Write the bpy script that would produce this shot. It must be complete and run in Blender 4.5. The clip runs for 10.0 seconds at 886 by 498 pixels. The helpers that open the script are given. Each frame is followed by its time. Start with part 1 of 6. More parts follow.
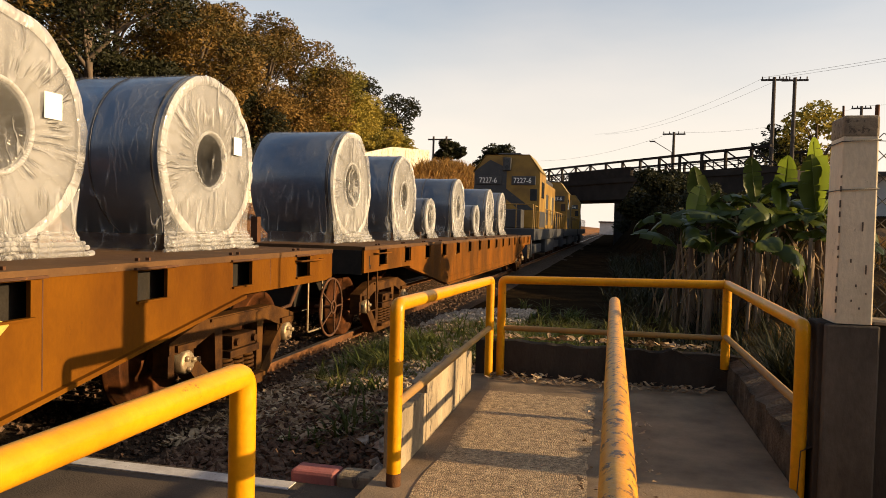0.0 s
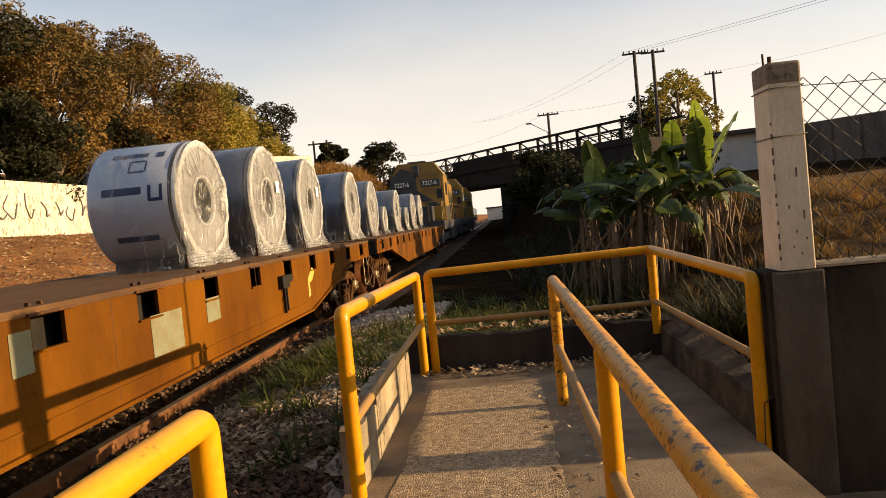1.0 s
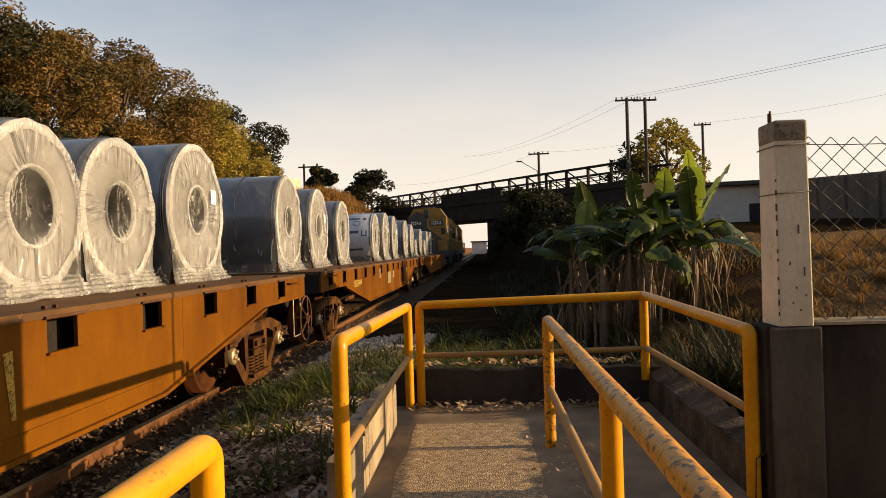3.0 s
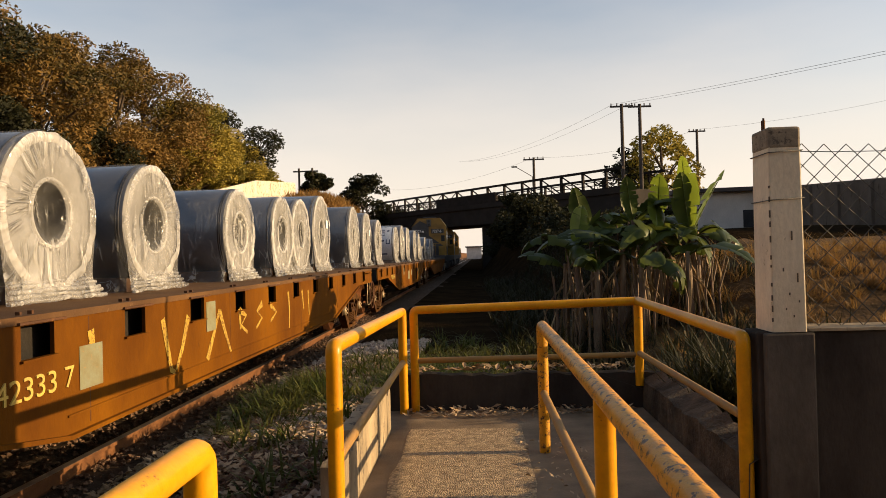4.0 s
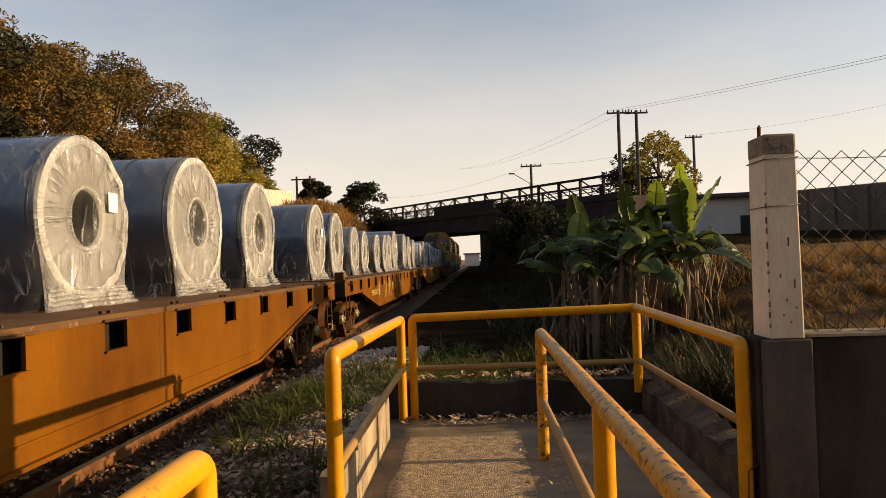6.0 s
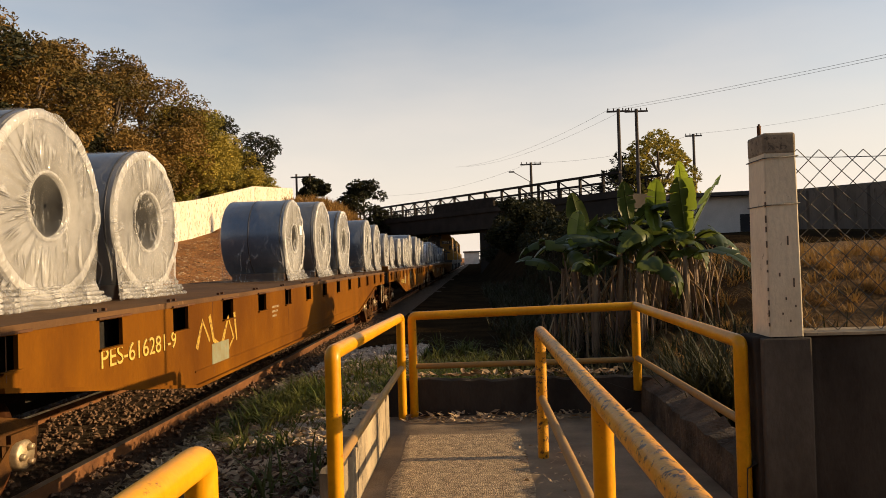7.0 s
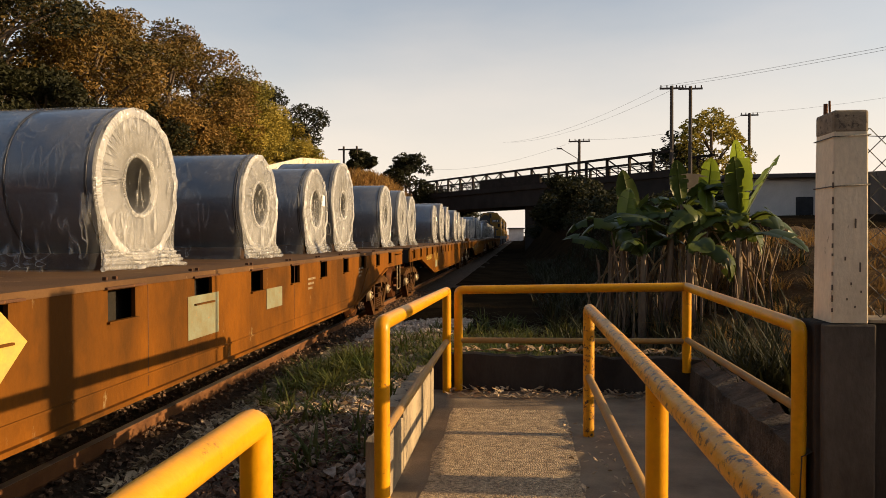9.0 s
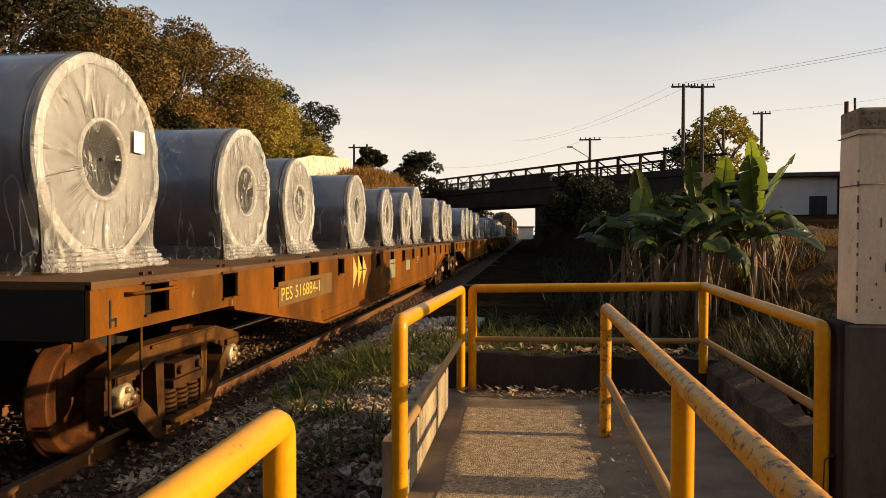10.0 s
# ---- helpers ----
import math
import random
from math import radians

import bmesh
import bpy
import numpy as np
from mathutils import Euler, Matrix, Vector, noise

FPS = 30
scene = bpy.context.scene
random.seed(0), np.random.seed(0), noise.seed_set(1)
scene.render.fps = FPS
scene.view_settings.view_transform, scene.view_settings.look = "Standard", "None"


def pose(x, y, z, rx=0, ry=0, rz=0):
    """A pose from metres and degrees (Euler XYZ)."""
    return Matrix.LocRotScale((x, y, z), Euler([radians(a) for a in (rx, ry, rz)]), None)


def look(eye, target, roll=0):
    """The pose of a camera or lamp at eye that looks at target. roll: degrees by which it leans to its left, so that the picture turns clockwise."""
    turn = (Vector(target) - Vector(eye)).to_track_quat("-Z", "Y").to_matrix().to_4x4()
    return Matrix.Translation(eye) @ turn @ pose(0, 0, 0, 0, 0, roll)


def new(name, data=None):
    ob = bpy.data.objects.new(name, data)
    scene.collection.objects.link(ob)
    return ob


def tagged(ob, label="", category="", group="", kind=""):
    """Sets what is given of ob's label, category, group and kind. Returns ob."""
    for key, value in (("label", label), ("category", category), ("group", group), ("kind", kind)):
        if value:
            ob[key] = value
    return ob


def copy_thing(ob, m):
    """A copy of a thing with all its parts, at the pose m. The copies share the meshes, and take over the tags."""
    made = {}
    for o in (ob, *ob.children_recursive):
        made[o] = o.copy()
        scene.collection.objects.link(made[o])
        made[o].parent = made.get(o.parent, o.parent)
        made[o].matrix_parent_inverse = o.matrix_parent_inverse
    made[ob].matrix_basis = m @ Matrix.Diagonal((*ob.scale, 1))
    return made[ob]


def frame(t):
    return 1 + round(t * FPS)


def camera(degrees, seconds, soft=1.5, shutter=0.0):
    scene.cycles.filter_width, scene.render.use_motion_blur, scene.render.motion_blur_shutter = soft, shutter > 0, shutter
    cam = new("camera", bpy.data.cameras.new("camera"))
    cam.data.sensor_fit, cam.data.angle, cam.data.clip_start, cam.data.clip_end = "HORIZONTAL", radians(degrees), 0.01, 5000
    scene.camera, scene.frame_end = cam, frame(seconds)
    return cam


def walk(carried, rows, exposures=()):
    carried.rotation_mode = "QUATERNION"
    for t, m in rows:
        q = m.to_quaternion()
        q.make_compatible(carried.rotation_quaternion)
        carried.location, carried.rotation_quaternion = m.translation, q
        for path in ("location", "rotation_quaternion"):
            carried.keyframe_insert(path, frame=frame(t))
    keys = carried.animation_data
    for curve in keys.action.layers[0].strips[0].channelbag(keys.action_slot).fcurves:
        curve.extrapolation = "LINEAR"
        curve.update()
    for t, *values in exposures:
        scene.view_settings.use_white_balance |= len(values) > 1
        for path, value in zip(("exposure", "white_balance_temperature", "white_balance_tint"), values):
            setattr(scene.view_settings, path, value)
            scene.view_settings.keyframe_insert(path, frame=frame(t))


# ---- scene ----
cam = camera(63.5, 10.0, soft=0.8)
PATH = [
    (0, (0.394, -0.071, 1.421), (-0.067, 1.874, 1.354), 1.5),
    (0.2, (0.366, -0.029, 1.408), (-0.052, 1.926, 1.359), 0.6),
    (0.5, (0.277, 0.066, 1.405), (0.014, 2.047, 1.333), -0.3),
    (0.8, (0.193, 0.118, 1.393), (0.016, 2.108, 1.300), -4.4),
    (1, (0.091, 0.184, 1.398), (-0.075, 2.176, 1.316), -5.5),
    (1.2, (0.038, 0.213, 1.405), (-0.068, 2.208, 1.313), -5.5),
    (1.5, (-0.014, 0.225, 1.404), (-0.109, 2.222, 1.337), -2.9),
    (1.7, (-0.004, 0.248, 1.408), (-0.094, 2.246, 1.362), -2.3),
    (2, (-0.01, 0.211, 1.419), (-0.106, 2.209, 1.403), -1.8),
    (2.5, (-0.014, 0.197, 1.417), (-0.133, 2.194, 1.413), -1.8),
    (4, (-0.013, 0.193, 1.415), (-0.112, 2.19, 1.431), -1.5),
    (4.5, (-0.018, 0.192, 1.418), (-0.128, 2.189, 1.433), -1.6),
    (5, (-0.015, 0.195, 1.417), (-0.131, 2.191, 1.443), -1.8),
    (5.5, (-0.012, 0.19, 1.422), (-0.11, 2.187, 1.458), -2.0),
    (7, (-0.015, 0.176, 1.421), (-0.107, 2.174, 1.451), -1.7),
    (7.5, (-0.014, 0.182, 1.417), (-0.11, 2.179, 1.441), -1.6),
    (8, (-0.015, 0.187, 1.418), (-0.103, 2.185, 1.447), -1.4),
    (8.5, (-0.026, 0.185, 1.413), (-0.176, 2.179, 1.407), -0.9),
    (9, (-0.057, 0.21, 1.409), (-0.272, 2.198, 1.372), -0.1),
    (9.5, (-0.076, 0.214, 1.409), (-0.29, 2.202, 1.358), 0.1),
    (10, (-0.106, 0.242, 1.408), (-0.347, 2.227, 1.366), 0.1),
]
walk(cam, [(t, look(eye, target, roll)) for t, eye, target, roll in PATH],
     [(0, 0.86), (1.5, 0.90), (2.0, 0.93), (2.5, 0.75), (4.0, 0.74), (5.0, 0.66), (8.0, 0.66), (9.0, 0.70), (10.0, 0.72)])

# ---------------------------------------------------------------- world, sun, exposure
SUN_EL, SUN_AZ = 12.7, 88.5            # degrees; azimuth clockwise from +y
world = bpy.data.worlds.new("sky")
scene.world = world
world.use_nodes = True
wn = world.node_tree
sky = wn.nodes.new("ShaderNodeTexSky")
sky.sky_type = "NISHITA"
sky.sun_disc = False
sky.sun_elevation, sky.sun_rotation = radians(SUN_EL), radians(SUN_AZ)
sky.altitude, sky.air_density, sky.dust_density, sky.ozone_density = 600, 1.0, 3.0, 1.0
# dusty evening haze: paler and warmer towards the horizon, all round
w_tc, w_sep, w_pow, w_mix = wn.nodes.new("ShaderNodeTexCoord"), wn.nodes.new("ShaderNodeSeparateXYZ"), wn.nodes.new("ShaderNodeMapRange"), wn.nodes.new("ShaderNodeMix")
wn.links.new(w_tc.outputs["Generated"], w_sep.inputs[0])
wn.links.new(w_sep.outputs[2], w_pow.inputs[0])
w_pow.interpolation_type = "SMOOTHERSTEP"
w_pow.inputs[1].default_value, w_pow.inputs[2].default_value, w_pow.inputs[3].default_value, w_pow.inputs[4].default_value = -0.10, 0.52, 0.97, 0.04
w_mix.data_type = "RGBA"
# thin high cloud, barely denser here and there
w_map, w_cloud, w_veil = wn.nodes.new("ShaderNodeMapping"), wn.nodes.new("ShaderNodeTexNoise"), wn.nodes.new("ShaderNodeMath")
w_map.inputs["Scale"].default_value = (1.0, 1.0, 3.5)
wn.links.new(w_tc.outputs["Generated"], w_map.inputs[0])
wn.links.new(w_map.outputs[0], w_cloud.inputs["Vector"])
w_cloud.inputs["Scale"].default_value, w_cloud.inputs["Detail"].default_value = 2.2, 5
w_veil.operation, w_veil.use_clamp = "MULTIPLY_ADD", True
w_veil.inputs[1].default_value = 0.5
w_sub = wn.nodes.new("ShaderNodeMath")
w_sub.operation = "SUBTRACT"
w_sub.inputs[1].default_value = 0.5
wn.links.new(w_cloud.outputs[0], w_sub.inputs[0])
wn.links.new(w_sub.outputs[0], w_veil.inputs[0])
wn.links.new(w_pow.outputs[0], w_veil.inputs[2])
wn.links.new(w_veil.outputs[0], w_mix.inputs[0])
w_dim = wn.nodes.new("ShaderNodeMix")
w_dim.data_type, w_dim.blend_type = "RGBA", "MULTIPLY"
w_dim.inputs[0].default_value = 1.0
w_dim.inputs[7].default_value = (0.80, 0.81, 0.81, 1)
wn.links.new(sky.outputs[0], w_dim.inputs[6])
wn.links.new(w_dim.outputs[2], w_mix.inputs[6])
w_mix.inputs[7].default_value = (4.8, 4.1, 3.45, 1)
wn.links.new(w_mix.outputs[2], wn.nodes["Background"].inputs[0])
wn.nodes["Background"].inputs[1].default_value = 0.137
sun = new("sun", bpy.data.lights.new("sun", "SUN"))
sun.data.energy, sun.data.angle, sun.data.color = 5.0, radians(0.6), (1.0, 0.70, 0.37)
sd = Vector((math.sin(radians(SUN_AZ)) * math.cos(radians(SUN_EL)), math.cos(radians(SUN_AZ)) * math.cos(radians(SUN_EL)), math.sin(radians(SUN_EL))))
sun.matrix_world = look(sd * 50, (0, 0, 0))

# ---------------------------------------------------------------- materials


def mat(name, c1, c2, scale=4.0, rough=0.75, metal=0.0, bump=0.25, bscale=60.0, c3=None, stretch=(1, 1, 1), spread=(0.35, 0.65), chip=0.62, per_object=0.0, bdist=0.01, spec=0.4):
    """Two tones by a large noise, a third one in chips and stains, and a fine relief; in metres of the thing."""
    m = bpy.data.materials.new(name)
    m.use_nodes = True
    t = m.node_tree
    b = t.nodes["Principled BSDF"]
    b.inputs["Roughness"].default_value, b.inputs["Metallic"].default_value = rough, metal
    b.inputs["Specular IOR Level"].default_value = spec
    tc, mp = t.nodes.new("ShaderNodeTexCoord"), t.nodes.new("ShaderNodeMapping")
    mp.inputs["Scale"].default_value = stretch
    t.links.new(tc.outputs["Object"], mp.inputs[0])

    def nz(s, d, r=0.6):
        n = t.nodes.new("ShaderNodeTexNoise")
        n.inputs["Scale"].default_value, n.inputs["Detail"].default_value, n.inputs["Roughness"].default_value = s, d, r
        t.links.new(mp.outputs[0], n.inputs["Vector"])
        return n

    def ramp(src, lo, hi):
        r = t.nodes.new("ShaderNodeMapRange")
        r.inputs[1].default_value, r.inputs[2].default_value = lo, hi
        t.links.new(src, r.inputs[0])
        return r.outputs[0]

    def mix(f, a, c):
        x = t.nodes.new("ShaderNodeMix")
        x.data_type = "RGBA"
        if isinstance(f, float):
            x.inputs[0].default_value = f
        else:
            t.links.new(f, x.inputs[0])
        for i, v in ((6, a), (7, c)):
            if isinstance(v, tuple):
                x.inputs[i].default_value = (*v, 1)
            else:
                t.links.new(v, x.inputs[i])
        return x.outputs[2]

    col = mix(ramp(nz(scale, 6).outputs[0], *spread), c1, c2)
    fine = nz(bscale, 4)
    if c3:
        col = mix(ramp(nz(scale * 4.3, 8, 0.7).outputs[0], chip, chip + 0.06), col, c3)
    hs = t.nodes.new("ShaderNodeHueSaturation")
    t.links.new(ramp(fine.outputs[0], 0.2, 0.8), hs.inputs["Value"])
    vr = t.nodes.new("ShaderNodeMapRange")
    vr.inputs[3].default_value, vr.inputs[4].default_value = 0.8, 1.2
    t.links.new(fine.outputs[0], vr.inputs[0])
    t.links.new(vr.outputs[0], hs.inputs["Value"])
    t.links.new(col, hs.inputs["Color"])
    out = hs.outputs[0]
    if per_object:
        oi = t.nodes.new("ShaderNodeObjectInfo")
        h2 = t.nodes.new("ShaderNodeHueSaturation")
        r2 = t.nodes.new("ShaderNodeMapRange")
        r2.inputs[3].default_value, r2.inputs[4].default_value = 1 - per_object, 1 + per_object
        t.links.new(oi.outputs["Random"], r2.inputs[0])
        t.links.new(r2.outputs[0], h2.inputs["Value"])
        t.links.new(out, h2.inputs["Color"])
        out = h2.outputs[0]
    t.links.new(out, b.inputs["Base Color"])
    rr = t.nodes.new("ShaderNodeMapRange")
    rr.inputs[3].default_value, rr.inputs[4].default_value = max(0.05, rough - 0.12), min(1, rough + 0.12)
    t.links.new(fine.outputs[0], rr.inputs[0])
    t.links.new(rr.outputs[0], b.inputs["Roughness"])
    if bump:
        bp = t.nodes.new("ShaderNodeBump")
        bp.inputs["Strength"].default_value, bp.inputs["Distance"].default_value = bump, bdist
        t.links.new(fine.outputs[0], bp.inputs["Height"])
        t.links.new(bp.outputs[0], b.inputs["Normal"])
    return m


def leaf_mat(name, c1, c2, trans=0.45, scale=0.6):
    """Leaves: two greens by island, with light passing through."""
    m = bpy.data.materials.new(name)
    m.use_nodes = True
    t = m.node_tree
    b, o = t.nodes["Principled BSDF"], t.nodes["Material Output"]
    g, tc, n, mx = t.nodes.new("ShaderNodeNewGeometry"), t.nodes.new("ShaderNodeTexCoord"), t.nodes.new("ShaderNodeTexNoise"), t.nodes.new("ShaderNodeMix")
    n.inputs["Scale"].default_value = scale
    t.links.new(tc.outputs["Object"], n.inputs["Vector"])
    ad = t.nodes.new("ShaderNodeMath")
    ad.operation = "MULTIPLY_ADD"
    ad.inputs[1].default_value, ad.inputs[2].default_value = 0.5, -0.25
    t.links.new(g.outputs["Random Per Island"], ad.inputs[0])
    a2 = t.nodes.new("ShaderNodeMath")
    a2.operation = "ADD"
    mr = t.nodes.new("ShaderNodeMapRange")
    mr.inputs[1].default_value, mr.inputs[2].default_value = 0.35, 0.65
    t.links.new(n.outputs[0], mr.inputs[0])
    t.links.new(mr.outputs[0], a2.inputs[0])
    t.links.new(ad.outputs[0], a2.inputs[1])
    a2.use_clamp = True
    mx.data_type = "RGBA"
    t.links.new(a2.outputs[0], mx.inputs[0])
    mx.inputs[6].default_value, mx.inputs[7].default_value = (*c1, 1), (*c2, 1)
    t.links.new(mx.outputs[2], b.inputs["Base Color"])
    b.inputs["Roughness"].default_value, b.inputs["Specular IOR Level"].default_value = 0.6, 0.15
    tr, ms = t.nodes.new("ShaderNodeBsdfTranslucent"), t.nodes.new("ShaderNodeMixShader")
    t.links.new(mx.outputs[2], tr.inputs[0])
    ms.inputs[0].default_value = trans
    t.links.new(b.outputs[0], ms.inputs[1])
    t.links.new(tr.outputs[0], ms.inputs[2])
    t.links.new(ms.outputs[0], o.inputs[0])
    return m


def film_mat(name, low, high, colour=(0.72, 0.73, 0.74), relief=0.4, gloss=0.12, radial=False, foot=False, k=1.0, body=0.25, sharp=30.0):
    """Clear wrapping film: partly see-through, with sparse taut creases that run out from the bore or hang to the foot."""
    m = bpy.data.materials.new(name)
    m.use_nodes = True
    t = m.node_tree
    b, o = t.nodes["Principled BSDF"], t.nodes["Material Output"]
    b.inputs["Base Color"].default_value = (*colour, 1)
    b.inputs["Roughness"].default_value = gloss
    tc, oi = t.nodes.new("ShaderNodeTexCoord"), t.nodes.new("ShaderNodeObjectInfo")

    def vec(op, a, c=None, scale=None):
        q = t.nodes.new("ShaderNodeVectorMath")
        q.operation = op
        for i, v in ((0, a), (1, c)):
            if v is None:
                continue
            if isinstance(v, tuple):
                q.inputs[i].default_value = v
            else:
                t.links.new(v, q.inputs[i])
        if scale is not None:
            q.inputs["Scale"].default_value = scale
        return q.outputs[0]

    def num(op, a, c=0.0, d=0.0, clamp=False):
        q = t.nodes.new("ShaderNodeMath")
        q.operation, q.use_clamp = op, clamp
        for i, v in enumerate((a, c, d)):
            if isinstance(v, (int, float)):
                q.inputs[i].default_value = v
            else:
                t.links.new(v, q.inputs[i])
        return q.outputs[0]

    def field(v, scale, detail=2.0, dist=0.0):
        n = t.nodes.new("ShaderNodeTexNoise")
        n.inputs["Scale"].default_value, n.inputs["Detail"].default_value, n.inputs["Distortion"].default_value = scale, detail, dist
        t.links.new(v, n.inputs["Vector"])
        return n.outputs[0]

    def ridge(f, sharp):
        return num("MAXIMUM", num("MULTIPLY_ADD", num("ABSOLUTE", num("SUBTRACT", f, 0.5)), -sharp, 1.0), 0.0)

    def gate(f, lo, hi):
        r = t.nodes.new("ShaderNodeMapRange")
        r.interpolation_type = "SMOOTHSTEP"
        r.inputs[1].default_value, r.inputs[2].default_value = lo, hi
        t.links.new(f, r.inputs[0])
        return r.outputs[0]

    place = tc.outputs["Object"]
    shift = vec("SCALE", oi.outputs["Location"], None, 0.37)
    own = vec("ADD", place, shift)
    if radial:
        off = vec("MULTIPLY", vec("SUBTRACT", place, (0, 0, 0.84)), (0, 1, 1))
        flow = vec("ADD", vec("ADD", vec("SCALE", vec("NORMALIZE", off), None, 2.4), vec("SCALE", off, None, 0.55)), shift)
    else:
        flow = vec("ADD", vec("MULTIPLY", place, (2.4, 2.8, 0.6)), shift)
    tilt = t.nodes.new("ShaderNodeMapping")
    tilt.inputs["Rotation"].default_value, tilt.inputs["Scale"].default_value = (0.9, 0.3, 0.5), (4.0, 4.0, 0.5)
    t.links.new(own, tilt.inputs[0])
    long_ = num("MULTIPLY", ridge(field(flow, 2.3 * k, 2.0, 0.35), sharp), gate(field(own, 1.9), 0.46, 0.58))
    short = num("MULTIPLY", ridge(field(tilt.outputs[0], 1.7 * k, 1.0, 0.0), sharp * 0.8), gate(field(own, 2.7), 0.44, 0.56))
    broad = ridge(field(flow, 1.1 * k, 1.0, 0.3), 7.0)
    crease = num("MAXIMUM", long_, num("MULTIPLY", short, 0.85))
    if foot:
        # gathered towards the deck
        sep = t.nodes.new("ShaderNodeSeparateXYZ")
        t.links.new(place, sep.inputs[0])
        gather = num("MULTIPLY_ADD", num("SUBTRACT", 1.0, gate(sep.outputs[2], 0.1, 1.3)), 0.65, 0.35)
        crease = num("MULTIPLY", crease, gather)
    soft = field(own, 1.3, 3.0)
    opac = num("ADD", num("MULTIPLY_ADD", num("SUBTRACT", soft, 0.5), body, low), num("MULTIPLY", crease, high - low), 0.0, True)
    bp = t.nodes.new("ShaderNodeBump")
    bp.inputs["Strength"].default_value, bp.inputs["Distance"].default_value = relief, 0.04
    t.links.new(num("MULTIPLY_ADD", soft, 0.8, num("MULTIPLY_ADD", broad, 0.8, crease)), bp.inputs["Height"])
    t.links.new(bp.outputs[0], b.inputs["Normal"])
    tl, m1, m2, tp = t.nodes.new("ShaderNodeBsdfTranslucent"), t.nodes.new("ShaderNodeMixShader"), t.nodes.new("ShaderNodeMixShader"), t.nodes.new("ShaderNodeBsdfTransparent")
    tl.inputs[0].default_value = (0.8, 0.8, 0.8, 1)
    m1.inputs[0].default_value = 0.25
    t.links.new(b.outputs[0], m1.inputs[1])
    t.links.new(tl.outputs[0], m1.inputs[2])
    t.links.new(opac, m2.inputs[0])
    t.links.new(tp.outputs[0], m2.inputs[1])
    t.links.new(m1.outputs[0], m2.inputs[2])
    t.links.new(m2.outputs[0], o.inputs[0])
    return m


M = {}
M["rust"] = mat("wagon_paint", (0.165, 0.061, 0.003), (0.085, 0.029, 0.003), 0.9, 0.66, 0.0, 0.3, 45, (0.05, 0.02, 0.007), (0.5, 0.9, 0.45), chip=0.66, spread=(0.36, 0.64), spec=0.05)
M["rust2"] = mat("wagon_paint_faded", (0.180, 0.062, 0.006), (0.075, 0.030, 0.006), 1.1, 0.68, 0.0, 0.4, 45, (0.22, 0.15, 0.07), (0.5, 1.1, 0.5), chip=0.65, spread=(0.38, 0.62), spec=0.05)
M["rustdark"] = mat("rusty_steel", (0.13, 0.06, 0.03), (0.07, 0.037, 0.022), 3, 0.75, 0.3, 0.5, 70, (0.2, 0.09, 0.03), spec=0.12)
M["bogie"] = mat("bogie_steel", (0.10, 0.043, 0.010), (0.03, 0.013, 0.005), 4, 0.7, 0.2, 0.4, 60, (0.04, 0.03, 0.025), spec=0.12)
M["deck"] = mat("deck_plate", (0.13, 0.068, 0.028), (0.08, 0.042, 0.02), 1.2, 0.8, 0.1, 0.4, 50, (0.26, 0.16, 0.09), spec=0.12)
M["black"] = mat("near_black_steel", (0.02, 0.018, 0.016), (0.03, 0.025, 0.02), 5, 0.7, 0.2, 0.3, 40, spec=0.12)
M["wheel"] = mat("wheel_steel", (0.10, 0.034, 0.010), (0.035, 0.015, 0.007), 6, 0.6, 0.5, 0.2, 60, spec=0.12)
M["tread"] = mat("worn_tread", (0.45, 0.42, 0.4), (0.35, 0.32, 0.3), 8, 0.3, 1.0, 0.1, 90)
M["cap"] = mat("bearing_cap", (0.45, 0.36, 0.22), (0.25, 0.17, 0.1), 9, 0.5, 0.6, 0.2, 60)
M["rail"] = mat("rail_side", (0.17, 0.075, 0.03), (0.10, 0.045, 0.02), 4, 0.8, 0.1, 0.4, 80, spec=0.12)
M["railtop"] = mat("rail_head", (0.4, 0.34, 0.3), (0.3, 0.24, 0.2), 3, 0.35, 0.9, 0.1, 80)
M["sleeper"] = mat("sleeper_wood", (0.10, 0.06, 0.04), (0.06, 0.04, 0.03), 5, 0.9, 0, 0.5, 40, spec=0.12)
M["yellow"] = mat("yellow_tube_paint", (0.68, 0.31, 0.003), (0.55, 0.225, 0.003), 3, 0.36, 0.0, 0.12, 35, (0.14, 0.05, 0.015), chip=0.63, spec=0.28)
M["yellow_worn"] = mat("worn_yellow_tube_paint", (0.60, 0.28, 0.012), (0.46, 0.19, 0.008), 8, 0.45, 0.0, 0.25, 40, (0.06, 0.03, 0.016), chip=0.53, stretch=(1, 0.8, 1))
M["rail_low"] = mat("weathered_lower_tube", (0.34, 0.19, 0.04), (0.27, 0.15, 0.05), 5, 0.6, 0, 0.3, 40, (0.16, 0.10, 0.06))
M["concrete"] = mat("concrete", (0.40, 0.315, 0.205), (0.19, 0.15, 0.10), 3.0, 0.9, 0, 0.8, 40, (0.11, 0.09, 0.07), chip=0.56, stretch=(1, 1, 0.4), spec=0.12)
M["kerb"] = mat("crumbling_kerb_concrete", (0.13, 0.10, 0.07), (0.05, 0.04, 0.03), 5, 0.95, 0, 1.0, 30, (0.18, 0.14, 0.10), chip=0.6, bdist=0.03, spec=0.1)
M["post"] = mat("painted_concrete_post", (0.70, 0.60, 0.43), (0.58, 0.49, 0.34), 4, 0.85, 0, 0.4, 50, (0.20, 0.16, 0.11), stretch=(1, 1, 0.5), chip=0.63)
